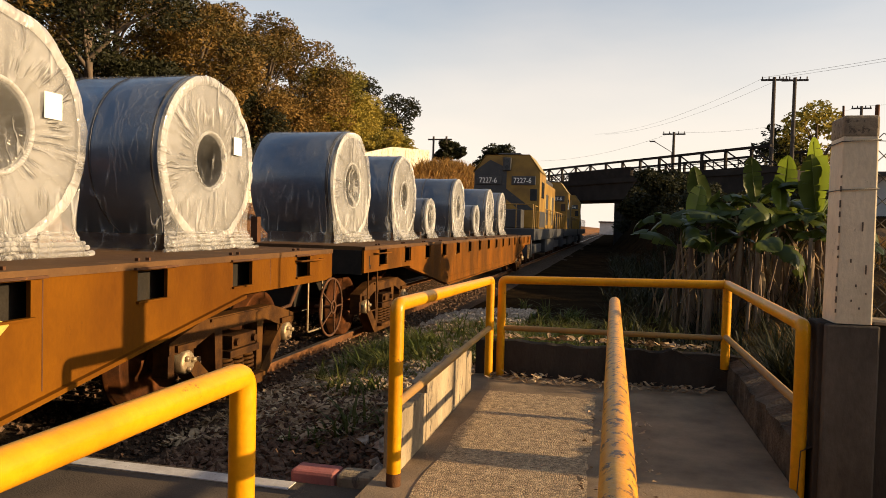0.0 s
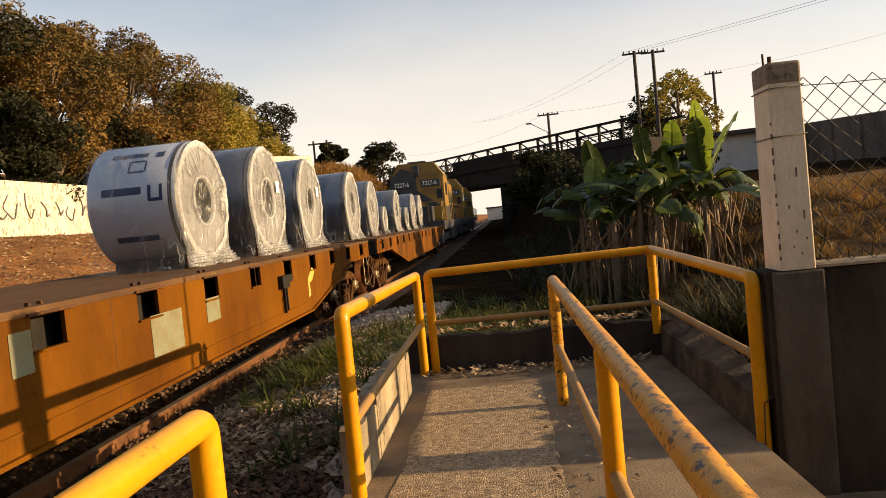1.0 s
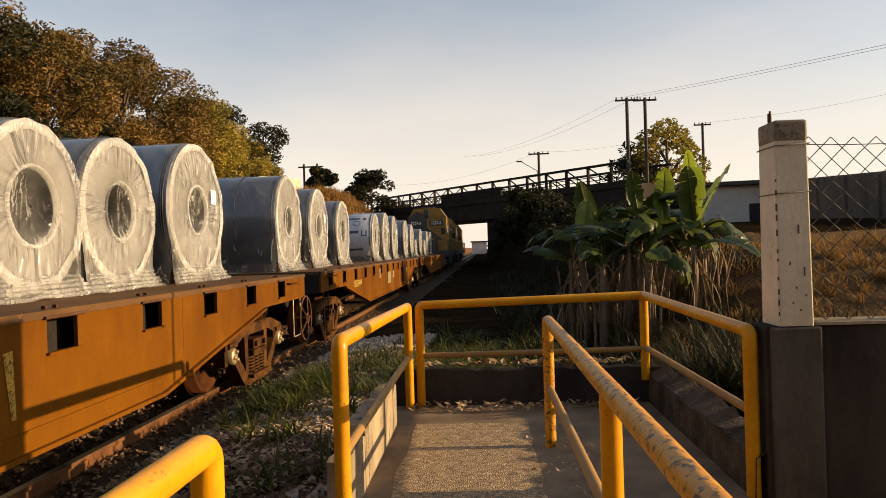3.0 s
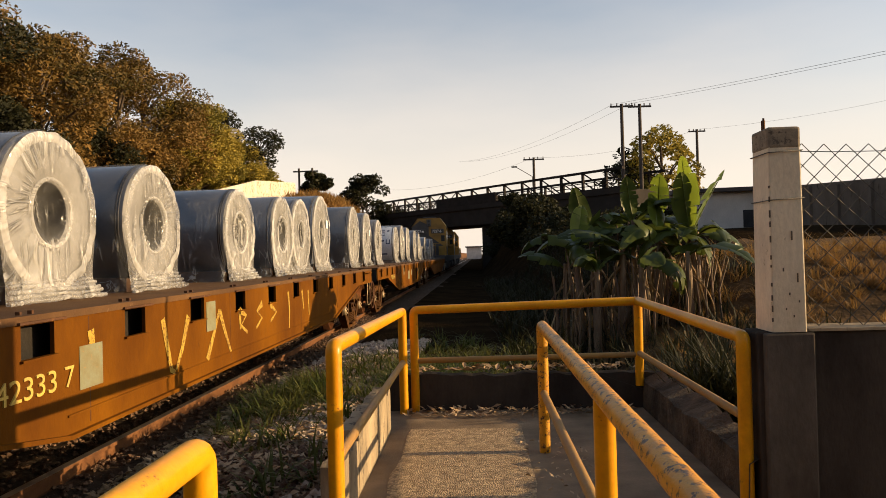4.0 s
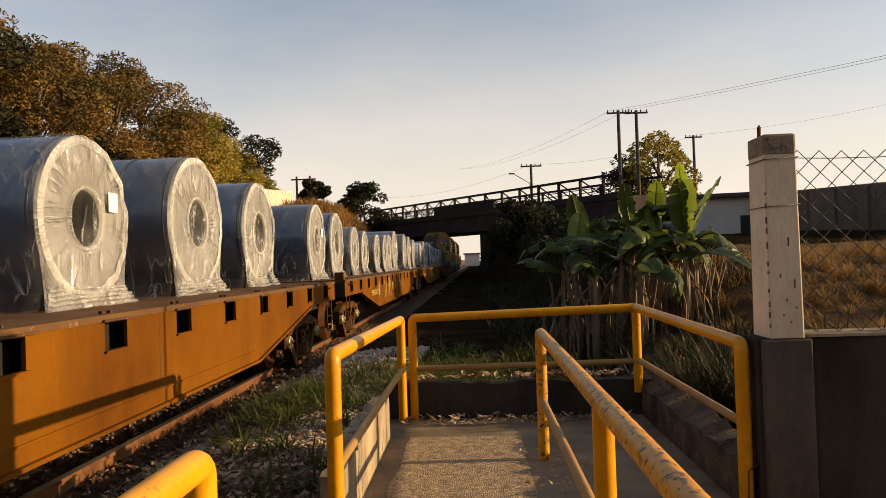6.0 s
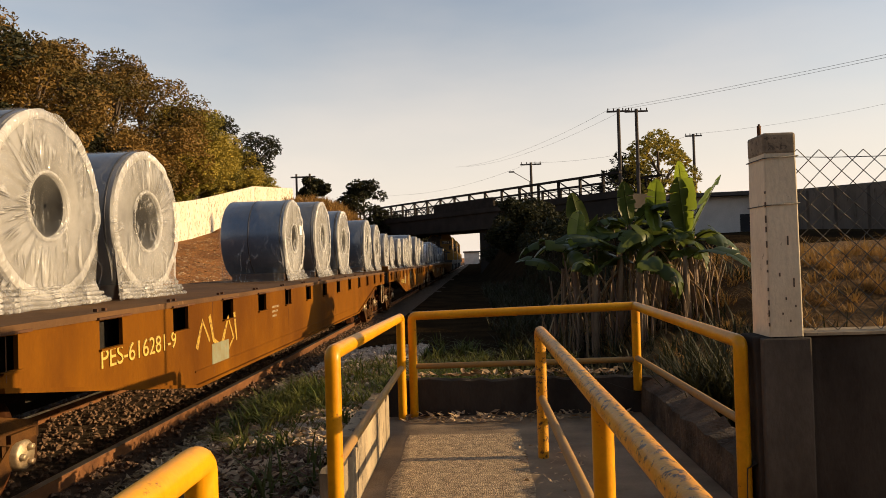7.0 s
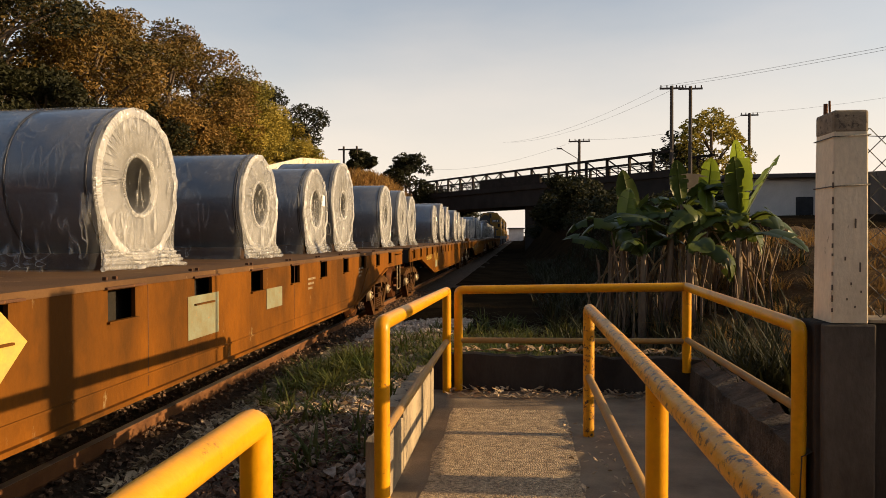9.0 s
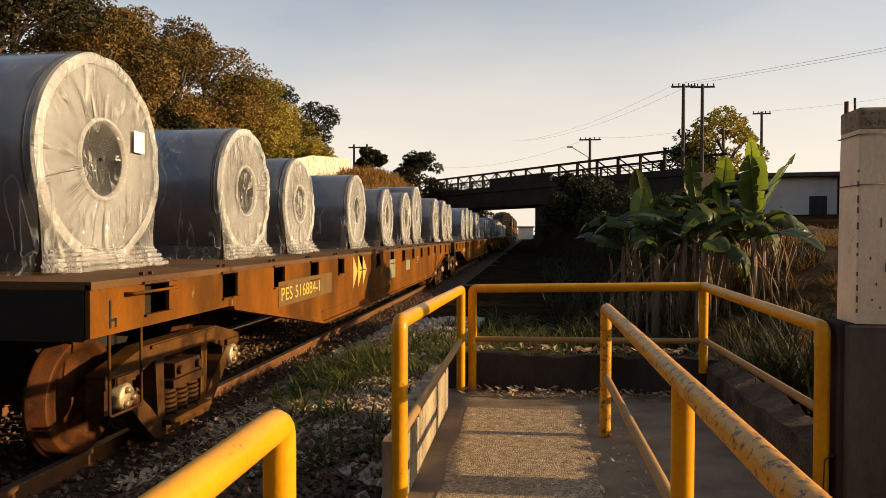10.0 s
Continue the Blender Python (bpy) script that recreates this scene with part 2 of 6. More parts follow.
M["post_cap"] = mat("weathered_post_cap", (0.30, 0.24, 0.16), (0.16, 0.125, 0.085), 9, 0.9, 0, 0.5, 50, (0.09, 0.07, 0.05), chip=0.55)
M["post_chip"] = mat("chipped_concrete", (0.13, 0.10, 0.07), (0.08, 0.06, 0.045), 8, 0.9, 0, 0.3, 50)
# stains aside, base tone lowered because these fronts lie in shade
M["wallgrey"] = mat("stained_shade_dark_concrete", (0.066, 0.054, 0.043), (0.03, 0.024, 0.02), 2.2, 0.92, 0, 0.7, 40, (0.014, 0.012, 0.010), stretch=(1, 1, 0.45), chip=0.68, spec=0.05)
M["pillar"] = mat("darkened_plaster_pillar", (0.115, 0.097, 0.078), (0.06, 0.05, 0.04), 3.0, 0.92, 0, 0.6, 40, (0.2, 0.17, 0.13), stretch=(1, 1, 0.5), chip=0.68, spec=0.05)
M["floor"] = mat("landing_concrete", (0.28, 0.205, 0.13), (0.15, 0.108, 0.07), 2.0, 0.9, 0, 0.5, 70, (0.18, 0.15, 0.12), chip=0.62, spec=0.12)
M["pebble"] = mat("exposed_aggregate", (0.46, 0.34, 0.20), (0.28, 0.20, 0.12), 14, 0.85, 0, 1.0, 110, (0.12, 0.10, 0.085), chip=0.58, bdist=0.02, spec=0.12)


def cells(m, scale, strength):
    """Pebbles: give a material rounded cells of differing tone."""
    t = m.node_tree
    b = t.nodes["Principled BSDF"]
    tc, v = t.nodes.new("ShaderNodeTexCoord"), t.nodes.new("ShaderNodeTexVoronoi")
    v.inputs["Scale"].default_value = scale
    t.links.new(tc.outputs["Object"], v.inputs["Vector"])
    old = b.inputs["Base Color"].links[0].from_socket
    mx, sp = t.nodes.new("ShaderNodeHueSaturation"), t.nodes.new("ShaderNodeSeparateXYZ")
    t.links.new(v.outputs["Color"], sp.inputs[0])
    mr = t.nodes.new("ShaderNodeMapRange")
    mr.inputs[3].default_value, mr.inputs[4].default_value = 0.5, 1.4
    t.links.new(sp.outputs[0], mr.inputs[0])
    t.links.new(mr.outputs[0], mx.inputs["Value"])
    t.links.new(old, mx.inputs["Color"])
    t.links.new(mx.outputs[0], b.inputs["Base Color"])
    bp = t.nodes.new("ShaderNodeBump")
    bp.invert = True
    bp.inputs["Strength"].default_value, bp.inputs["Distance"].default_value = strength, 0.012
    t.links.new(v.outputs["Distance"], bp.inputs["Height"])
    t.links.new(bp.outputs[0], b.inputs["Normal"])
    return m


M["pebble"] = cells(M["pebble"], 88, 0.6)
M["asphalt"] = mat("crossing_paving", (0.12, 0.095, 0.07), (0.075, 0.06, 0.046), 2, 0.9, 0, 0.4, 80, spec=0.12)
M["white"] = mat("white_line_paint", (0.6, 0.58, 0.54), (0.45, 0.42, 0.38), 6, 0.7, 0, 0.2, 60, (0.2, 0.17, 0.15))
M["redkerb"] = mat("faded_red_paint", (0.38, 0.12, 0.10), (0.30, 0.13, 0.11), 5, 0.8, 0, 0.3, 60)
M["stone"] = mat("ballast_stone", (0.58, 0.49, 0.38), (0.28, 0.21, 0.15), 22, 0.9, 0, 0.4, 60, (0.4, 0.36, 0.31), spec=0.12)
# rusty trackside stones, also the dark copy for stones in shade
M["rusty_shade_stone"] = mat("rusty_shaded_ballast_stone", (0.20, 0.125, 0.08), (0.075, 0.045, 0.03), 20, 0.92, 0, 0.4, 60, (0.30, 0.24, 0.19), spec=0.05)
M["soil"] = mat("bare_orange_soil", (0.28, 0.125, 0.04), (0.14, 0.062, 0.024), 0.8, 0.95, 0, 1.0, 6, (0.07, 0.045, 0.02), bdist=0.15, spec=0.12)
M["dirt"] = mat("dark_litter_earth", (0.20, 0.145, 0.09), (0.09, 0.064, 0.04), 1.5, 0.95, 0, 1.0, 12, (0.2, 0.155, 0.11), bdist=0.08, spec=0.12)
M["ballast"] = mat("ballast_bed", (0.085, 0.055, 0.034), (0.04, 0.026, 0.016), 6, 0.95, 0, 1.0, 25, (0.28, 0.24, 0.19), bdist=0.05, spec=0.12)
M["drygrass_ground"] = mat("dry_grass_ground", (0.15, 0.085, 0.032), (0.07, 0.042, 0.02), 1.5, 0.95, 0, 1.0, 14, (0.07, 0.06, 0.03), bdist=0.1, spec=0.12)
# bank earth near black: its shade is put into the colour
M["bankdark"] = mat("bank_earth_shade_tone", (0.028, 0.019, 0.010), (0.014, 0.010, 0.006), 1.0, 0.95, 0, 1.0, 8, (0.05, 0.04, 0.027), bdist=0.12, spec=0.0)
M["whitewall"] = mat("limewashed_wall", (0.66, 0.60, 0.48), (0.52, 0.45, 0.34), 2.2, 0.9, 0, 0.3, 20, (0.20, 0.15, 0.10), stretch=(1, 1, 0.3), chip=0.53)
M["graffiti"] = mat("dark_spray_paint", (0.10, 0.09, 0.09), (0.16, 0.14, 0.13), 5, 0.8, 0, 0.1, 40)
M["bark"] = mat("bark", (0.13, 0.095, 0.065), (0.07, 0.052, 0.04), 5, 0.95, 0, 0.8, 30, stretch=(1, 1, 0.2))
M["leaf_brown"] = leaf_mat("bronze_green_leaves", (0.205, 0.118, 0.030), (0.055, 0.045, 0.012), 0.22, 0.25)
M["leaf_green"] = leaf_mat("olive_green_leaves", (0.36, 0.27, 0.045), (0.13, 0.115, 0.022), 0.28, 0.3)
# near-black leaves: backlit shade is put into the leaf colour
M["leaf_dark"] = leaf_mat("shade_dark_leaves", (0.03, 0.03, 0.011), (0.018, 0.019, 0.008), 0.25, 0.4)
# brighter leaf copy for those with sun through; the dim copy for the rest
M["banana"] = leaf_mat("banana_leaf", (0.20, 0.25, 0.022), (0.07, 0.10, 0.014), 0.55, 1.2)
M["banana_dim"] = leaf_mat("dim_banana_leaf", (0.11, 0.135, 0.022), (0.04, 0.055, 0.013), 0.4, 1.5)
for q in ("banana", "banana_dim"):
    skin = M[q].node_tree.nodes["Principled BSDF"]
    skin.inputs["Roughness"].default_value, skin.inputs["Specular IOR Level"].default_value = 0.36, 0.3
M["banana_dry"] = leaf_mat("dry_banana_leaf", (0.42, 0.31, 0.17), (0.20, 0.13, 0.07), 0.25, 2)
M["stem"] = mat("banana_stem", (0.24, 0.165, 0.095), (0.09, 0.05, 0.035), 6, 0.7, 0, 0.3, 30, (0.28, 0.2, 0.11), stretch=(1, 1, 0.2))
M["grass"] = leaf_mat("grass_blades", (0.05, 0.07, 0.012), (0.12, 0.115, 0.03), 0.35, 2)
M["grass_dry"] = leaf_mat("dry_grass_blades", (0.38, 0.22, 0.065), (0.20, 0.11, 0.035), 0.35, 2)
M["litter"] = leaf_mat("fallen_dry_leaves", (0.52, 0.38, 0.23), (0.19, 0.12, 0.06), 0.1, 3)
M["steel_blue"] = mat("blue_grey_coil_wrap", (0.085, 0.115, 0.165), (0.06, 0.08, 0.115), 1.0, 0.42, 0.35, 0.1, 30, per_object=0.2)
M["steel_grey"] = mat("dark_grey_coil_wrap", (0.12, 0.125, 0.14), (0.085, 0.09, 0.10), 1.0, 0.45, 0.35, 0.1, 30, per_object=0.2)
M["steel_pale"] = mat("pale_coil_wrap", (0.52, 0.54, 0.58), (0.44, 0.46, 0.5), 1.0, 0.5, 0.1, 0.1, 30)
M["face"] = mat("coil_end_board", (0.24, 0.235, 0.225), (0.17, 0.165, 0.16), 2.5, 0.6, 0.1, 0.2, 30)
M["bore"] = mat("coil_bore", (0.10, 0.10, 0.10), (0.06, 0.058, 0.056), 4, 0.6, 0.3, 0.1, 30)
M["band"] = mat("steel_strap", (0.06, 0.06, 0.065), (0.04, 0.04, 0.045), 8, 0.4, 0.7, 0.05, 40)
M["film"] = film_mat("wrinkled_film", 0.08, 0.5, (0.6, 0.61, 0.62), relief=0.6, foot=True, k=0.9, body=0.3, sharp=36.0)
M["film_face"] = film_mat("wrinkled_film_face", 0.24, 0.97, (0.56, 0.55, 0.535), 1.0, 0.09, True, k=1.1, body=1.5, sharp=20.0)
M["film_bore"] = film_mat("film_over_bore", 0.15, 0.8, (0.56, 0.55, 0.53), 0.7, 0.12, False, k=1.3, body=0.5, sharp=22.0)
M["film_rim"] = film_mat("taut_film_rim", 0.5, 0.95, (0.66, 0.65, 0.63), 0.5, 0.12, True, k=2.2, body=1.6, sharp=14.0)
for q in ("steel_blue", "steel_grey", "steel_pale"):
    skin = M[q].node_tree.nodes["Principled BSDF"]
    skin.inputs["Coat Weight"].default_value, skin.inputs["Coat Roughness"].default_value = 0.75, 0.16
M["paper"] = mat("paper_label", (0.80, 0.79, 0.74), (0.74, 0.73, 0.68), 6, 0.8, 0, 0.05, 40)
M["print"] = mat("navy_print", (0.02, 0.035, 0.09), (0.03, 0.04, 0.09), 6, 0.6, 0, 0.05, 40)
M["letter"] = mat("faded_yellow_lettering", (0.52, 0.36, 0.06), (0.42, 0.28, 0.07), 7, 0.7, 0, 0.1, 50, (0.33, 0.16, 0.05), chip=0.63)
M["smear"] = mat("worn_yellow_smear", (0.42, 0.27, 0.03), (0.30, 0.17, 0.02), 6, 0.75, 0, 0.2, 50, (0.12, 0.045, 0.006), chip=0.52)
M["dim_letter"] = mat("worn_white_lettering", (0.26, 0.20, 0.12), (0.2, 0.14, 0.07), 9, 0.8, 0, 0.1, 50, (0.1, 0.04, 0.01), chip=0.5)
M["panel"] = mat("faded_buff_panel", (0.125, 0.07, 0.014), (0.10, 0.048, 0.008), 4, 0.8, 0, 0.2, 50, (0.1, 0.045, 0.01), chip=0.56)
M["teal"] = mat("faded_teal_patch", (0.19, 0.20, 0.13), (0.16, 0.13, 0.06), 5, 0.8, 0, 0.1, 50, (0.3, 0.15, 0.05), chip=0.6)
M["loco_yellow"] = mat("locomotive_yellow", (0.31, 0.175, 0.026), (0.17, 0.095, 0.018), 1.2, 0.5, 0, 0.1, 30, (0.25, 0.15, 0.05), chip=0.68)
M["loco_roof"] = mat("locomotive_roof", (0.30, 0.23, 0.08), (0.22, 0.16, 0.06), 1.2, 0.7, 0, 0.1, 30, (0.12, 0.09, 0.05))
M["loco_dark"] = mat("locomotive_dark_grey", (0.045, 0.045, 0.048), (0.03, 0.03, 0.033), 1.5, 0.55, 0, 0.1, 30, (0.09, 0.07, 0.05))
M["wallfar"] = mat("weathered_retaining_concrete", (0.17, 0.14, 0.115), (0.09, 0.075, 0.06), 0.5, 0.92, 0, 0.4, 12, (0.05, 0.04, 0.03), stretch=(1, 1, 0.4), chip=0.58, spec=0.12)
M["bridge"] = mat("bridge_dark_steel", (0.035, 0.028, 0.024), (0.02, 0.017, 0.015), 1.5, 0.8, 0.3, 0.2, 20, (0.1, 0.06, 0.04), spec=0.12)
# girder concrete near black: shade of its camera side put into the colour
M["girder"] = mat("bridge_concrete_shade_tone", (0.04, 0.033, 0.028), (0.025, 0.021, 0.018), 0.6, 0.9, 0, 0.3, 15, spec=0.12)
M["pole"] = mat("pole_wood", (0.07, 0.055, 0.045), (0.05, 0.04, 0.033), 3, 0.9, 0, 0.3, 30)
M["wire"] = mat("galvanised_wire", (0.07, 0.062, 0.055), (0.05, 0.045, 0.04), 9, 0.6, 0.5, 0.0, 40)
M["plaster"] = mat("grey_plaster", (0.55, 0.51, 0.47), (0.42, 0.385, 0.35), 0.7, 0.9, 0, 0.2, 20)
M["roof"] = mat("dark_roof", (0.05, 0.04, 0.037), (0.04, 0.034, 0.03), 2, 0.8, 0, 0.3, 20)
M["pane"] = mat("dark_window", (0.03, 0.034, 0.04), (0.02, 0.022, 0.026), 2, 0.15, 0, 0.0, 20)

# ---------------------------------------------------------------- mesh helpers


class Geo:
    """Vertices and faces of one mesh, built up from simple solids."""

    def __init__(self):
        self.v, self.f, self.s = [], [], []

    def add(self, vs, fs, smooth=False):
        k = len(self.v)
        self.v.extend([tuple(p) for p in vs])
        self.f.extend([tuple(k + i for i in q) for q in fs])
        self.s.extend([smooth] * len(fs))
        return self

    def box(self, x0, x1, y0, y1, z0, z1, m=None):
        vs = [Vector((x, y, z)) for x in (x0, x1) for y in (y0, y1) for z in (z0, z1)]
        if m:
            vs = [m @ p for p in vs]
        return self.add(vs, [(0, 1, 3, 2), (4, 6, 7, 5), (0, 4, 5, 1), (2, 3, 7, 6), (0, 2, 6, 4), (1, 5, 7, 3)])

    def tube(self, pts, r, n=12, close=True, r2=None):
        """A round bar along the points."""
        pts = [Vector(p) for p in pts]
        rings, up = [], None
        for i, p in enumerate(pts):
            d = (pts[min(i + 1, len(pts) - 1)] - pts[max(i - 1, 0)]).normalized()
            if up is None:
                up = Vector((0, 0, 1)) if abs(d.z) < 0.9 else Vector((1, 0, 0))
            a = d.cross(up).normalized()
            up = a.cross(d)
            rr = r if r2 is None else r + (r2 - r) * i / max(1, len(pts) - 1)
            rings.append([p + (a * math.cos(w) + up * math.sin(w)) * rr for w in [2 * math.pi * k / n for k in range(n)]])
        vs = [q for g in rings for q in g]
        fs = [(i * n + k, i * n + (k + 1) % n, (i + 1) * n + (k + 1) % n, (i + 1) * n + k) for i in range(len(pts) - 1) for k in range(n)]
        self.add(vs, fs, True)
        if close:
            self.add(rings[0], [tuple(range(n))[::-1]])
            self.add(rings[-1], [tuple(range(n))])
        return self

    def lathe_x(self, prof, n=32, cy=0.0, cz=0.0, smooth=True):
        """A solid of revolution round the x axis; prof: (x, radius)."""
        vs = [(x, cy + r * math.cos(2 * math.pi * k / n), cz + r * math.sin(2 * math.pi * k / n)) for x, r in prof for k in range(n)]
        fs = [(i * n + k, i * n + (k + 1) % n, (i + 1) * n + (k + 1) % n, (i + 1) * n + k) for i in range(len(prof) - 1) for k in range(n)]
        return self.add(vs, fs, smooth)

    def slab_yz(self, poly, x0, x1):
        """A polygon in the y-z plane with a thickness along x."""
        n = len(poly)
        self.add([(x0, *p) for p in poly] + [(x1, *p) for p in poly], [tuple(range(n))[::-1], tuple(range(n, 2 * n))] + [(i, (i + 1) % n, n + (i + 1) % n, n + i) for i in range(n)])
        return self


def put(name, geo, material, parent=None, label="", m=None, bevel=0.0):
    me = bpy.data.meshes.new(name)
    me.from_pydata(geo.v, [], geo.f)
    me.polygons.foreach_set("use_smooth", geo.s)
    for q in (material if isinstance(material, (list, tuple)) else [material]):
        me.materials.append(q)
    me.update()
    ob = new(name, me)
    if m is not None:
        ob.matrix_basis = m
    if parent is not None:
        ob.parent = parent
    if bevel:
        b = ob.modifiers.new("edge", "BEVEL")
        b.width, b.segments, b.limit_method = bevel, 2, "ANGLE"
    if label:
        ob["label"] = label
    return ob


def thing(name, label, category, m=None, group="", kind=""):
    ob = new(name)
    ob.empty_display_size = 0.2
    if m is not None:
        ob.matrix_basis = m
    return tagged(ob, label, category, group, kind)


def bend(points, r, steps=5):
    """Round the inner corners of a line of points."""
    pts = [Vector(p) for p in points]
    out = [pts[0]]
    for a, b, c in zip(pts, pts[1:], pts[2:]):
        u, w = (a - b).normalized(), (c - b).normalized()
        p, q = b + u * r, b + w * r
        for i in range(steps + 1):
            s = i / steps
            out.append(p * (1 - s) ** 2 + b * 2 * s * (1 - s) + q * s * s)
    return out + [pts[-1]]


def lettering(name, text, size, m, material, parent, stretch=1.0):
    cu = bpy.data.curves.new(name, "FONT")
    cu.body, cu.size, cu.extrude = text, size, 0.006
    tmp = new(name, cu)
    bpy.context.view_layer.update()
    me = bpy.data.meshes.new_from_object(tmp.evaluated_get(bpy.context.evaluated_depsgraph_get()))
    bpy.data.objects.remove(tmp)
    me.transform(Matrix.Diagonal((stretch, 1, 1, 1)))
    me.materials.clear()
    me.materials.append(material)
    ob = new(name, me)
    ob.matrix_basis = m
    ob.parent = parent
    return ob


def smooth(a):
    a = max(0.0, min(1.0, a))
    return a * a * (3 - 2 * a)


def lerp(x, pts):
    return float(np.interp(x, [p[0] for p in pts], [p[1] for p in pts]))


# ---------------------------------------------------------------- ground
CX, RAIL_Z, DECK_Z = -4.17, -0.18, 1.11
WALL_X = -22.0


def bank_height(y):
    return lerp(y, [(6, 0.0), (9, 0.12), (12, 0.8), (15, 1.7), (22, 2.4), (45, 2.6), (60, 4.2), (90, 4.5), (200, 2.0), (400, 0.0)])


def ground_z(x, y):
    z = -0.42
    if abs(x - CX) < 2.6:
        z = -0.42 + 0.12 * smooth((2.6 - abs(x - CX)) / 0.9)
    if x < -7.2:
        hill = lerp(y, [(-30, 0.5), (0, 2.9), (46, 2.9), (58, 4.3), (66, 7.0), (72, 7.8), (120, 8.0), (300, 2.0)])
        z += hill * smooth((-7.2 - x) / lerp(y, [(46, 15.5), (60, 13.0), (70, 9.0)]))
    if x < -24:
        z += 0.12 * min(60, (-24 - x))
    if -3.0 < x < 1.4:
        z += lerp(y, [(3.6, 0.12), (5.0, 0.33), (14, 0.33), (20, 0.12)]) * smooth((x + 2.9) / 1.4)
    if x > 0.4 and y > 6:
        h = bank_height(y)
        x0 = lerp(y, [(6, 1.6), (25, 1.2), (60, 0.0), (90, 0.0)])
        z += h * smooth((x - x0) / lerp(y, [(8, 6), (30, 5), (60, 3.5)]))
    if x > 1.3 and y < 16:
        z = max(z, -0.42 + 0.45 * smooth((y - 4.2) / 1.0) * smooth((x - 1.4) / 1.5) + 1.25 * smooth((y - 9.3) / 5.5) * smooth((x - 2.2) / 3))
    near = smooth((120 - abs(y)) / 60) * smooth((80 - abs(x)) / 40)
    z += 0.10 * noise.noise(Vector((x * 0.35, y * 0.35, 3))) * near * (0.25 if abs(x - CX) < 3.5 else 1.0)
    return z


def axis(parts):
    out = []
    for a, b, st in parts:
        out += list(np.arange(a, b, st))
    return out + [parts[-1][1]]


def build_ground():
    xs = axis([(-2500, -300, 550), (-300, -60, 40), (-60, -24, 4), (-24, -7, 0.9), (-7, 7, 0.28), (7, 24, 1.0), (24, 80, 7), (80, 300, 55), (300, 2500, 550)])
    ys = axis([(-2500, -200, 575), (-200, -30, 30), (-30, -4, 3), (-4, 16, 0.3), (16, 50, 0.9), (50, 120, 3), (120, 400, 28), (400, 3000, 520)])
    vs = [(x, y, ground_z(x, y) - (0.35 if -1.0 < x < 1.45 and -6 < y < 6.8 else 0)) for y in ys for x in xs]
    n = len(xs)
    g = Geo()
    g.add(vs, [(j * n + i, j * n + i + 1, (j + 1) * n + i + 1, (j + 1) * n + i) for j in range(len(ys) - 1) for i in range(n - 1)], True)
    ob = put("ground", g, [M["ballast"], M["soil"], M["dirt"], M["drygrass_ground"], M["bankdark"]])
    k = 0
    for j in range(len(ys) - 1):
        for i in range(n - 1):
            x, y = (xs[i] + xs[i + 1]) / 2, (ys[j] + ys[j + 1]) / 2
            w = noise.noise(Vector((x * 0.8, y * 0.8, 0))) * 0.8
            q = 2
            if abs(x - CX) < 2.0 + 0.2 * w:
                q = 0
            elif x < -7 + w:
                q = 1
            elif x > 1.4 and y < 18 + 3 * w:
                q = 3
            # bank and trackside path take the earth tone that carries the shade
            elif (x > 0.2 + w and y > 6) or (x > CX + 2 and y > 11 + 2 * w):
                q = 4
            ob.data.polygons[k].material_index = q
            k += 1
    return tagged(ob, "earth, ballast and dry grass sloping up beside the railway", "ground", kind="structure")


ground = build_ground()


# ---------------------------------------------------------------- track
def build_track():
    for x, lab in ((CX + 0.83, "near"), (CX - 0.83, "far")):
        rail = thing("rail", "rust-brown steel rail with a polished head on sleepers", "rail", pose(x, 0, RAIL_Z), "rails")
        g = Geo()
        prof = [(-0.07, -0.15), (0.07, -0.15), (0.07, -0.138), (0.012, -0.12), (0.012, -0.045), (0.036, -0.035), (0.036, -0.004), (-0.036, -0.004), (-0.036, -0.035), (-0.012, -0.045), (-0.012, -0.12), (-0.07, -0.138)]
        n = len(prof)
        yy = [-60, 0, 40, 90, 260]
        g.add([(a, y, b) for y in yy for a, b in prof], [(i * n + k, i * n + (k + 1) % n, (i + 1) * n + (k + 1) % n, (i + 1) * n + k) for i in range(len(yy) - 1) for k in range(n)])
        put("web", g, M["rail"], rail)
        put("head", Geo().box(-0.034, 0.034, -60, 260, -0.0045, 0.0), M["railtop"], rail, "polished running surface")
    first = None
    for i in range(110):
        y = -6 + i * 0.62
        m = pose(CX + random.uniform(-0.04, 0.04), y, RAIL_Z - 0.25, 0, 0, random.uniform(-1, 1))
        if first is None:
            first = put("sleeper", Geo().box(-1.3, 1.3, -0.11, 0.11, -0.02, 0.09), M["sleeper"], m=m)
            tagged(first, "dark weathered wooden railway sleeper bedded in ballast", "sleeper", "sleepers under the rails")
        else:
            copy_thing(first, m)


build_track()


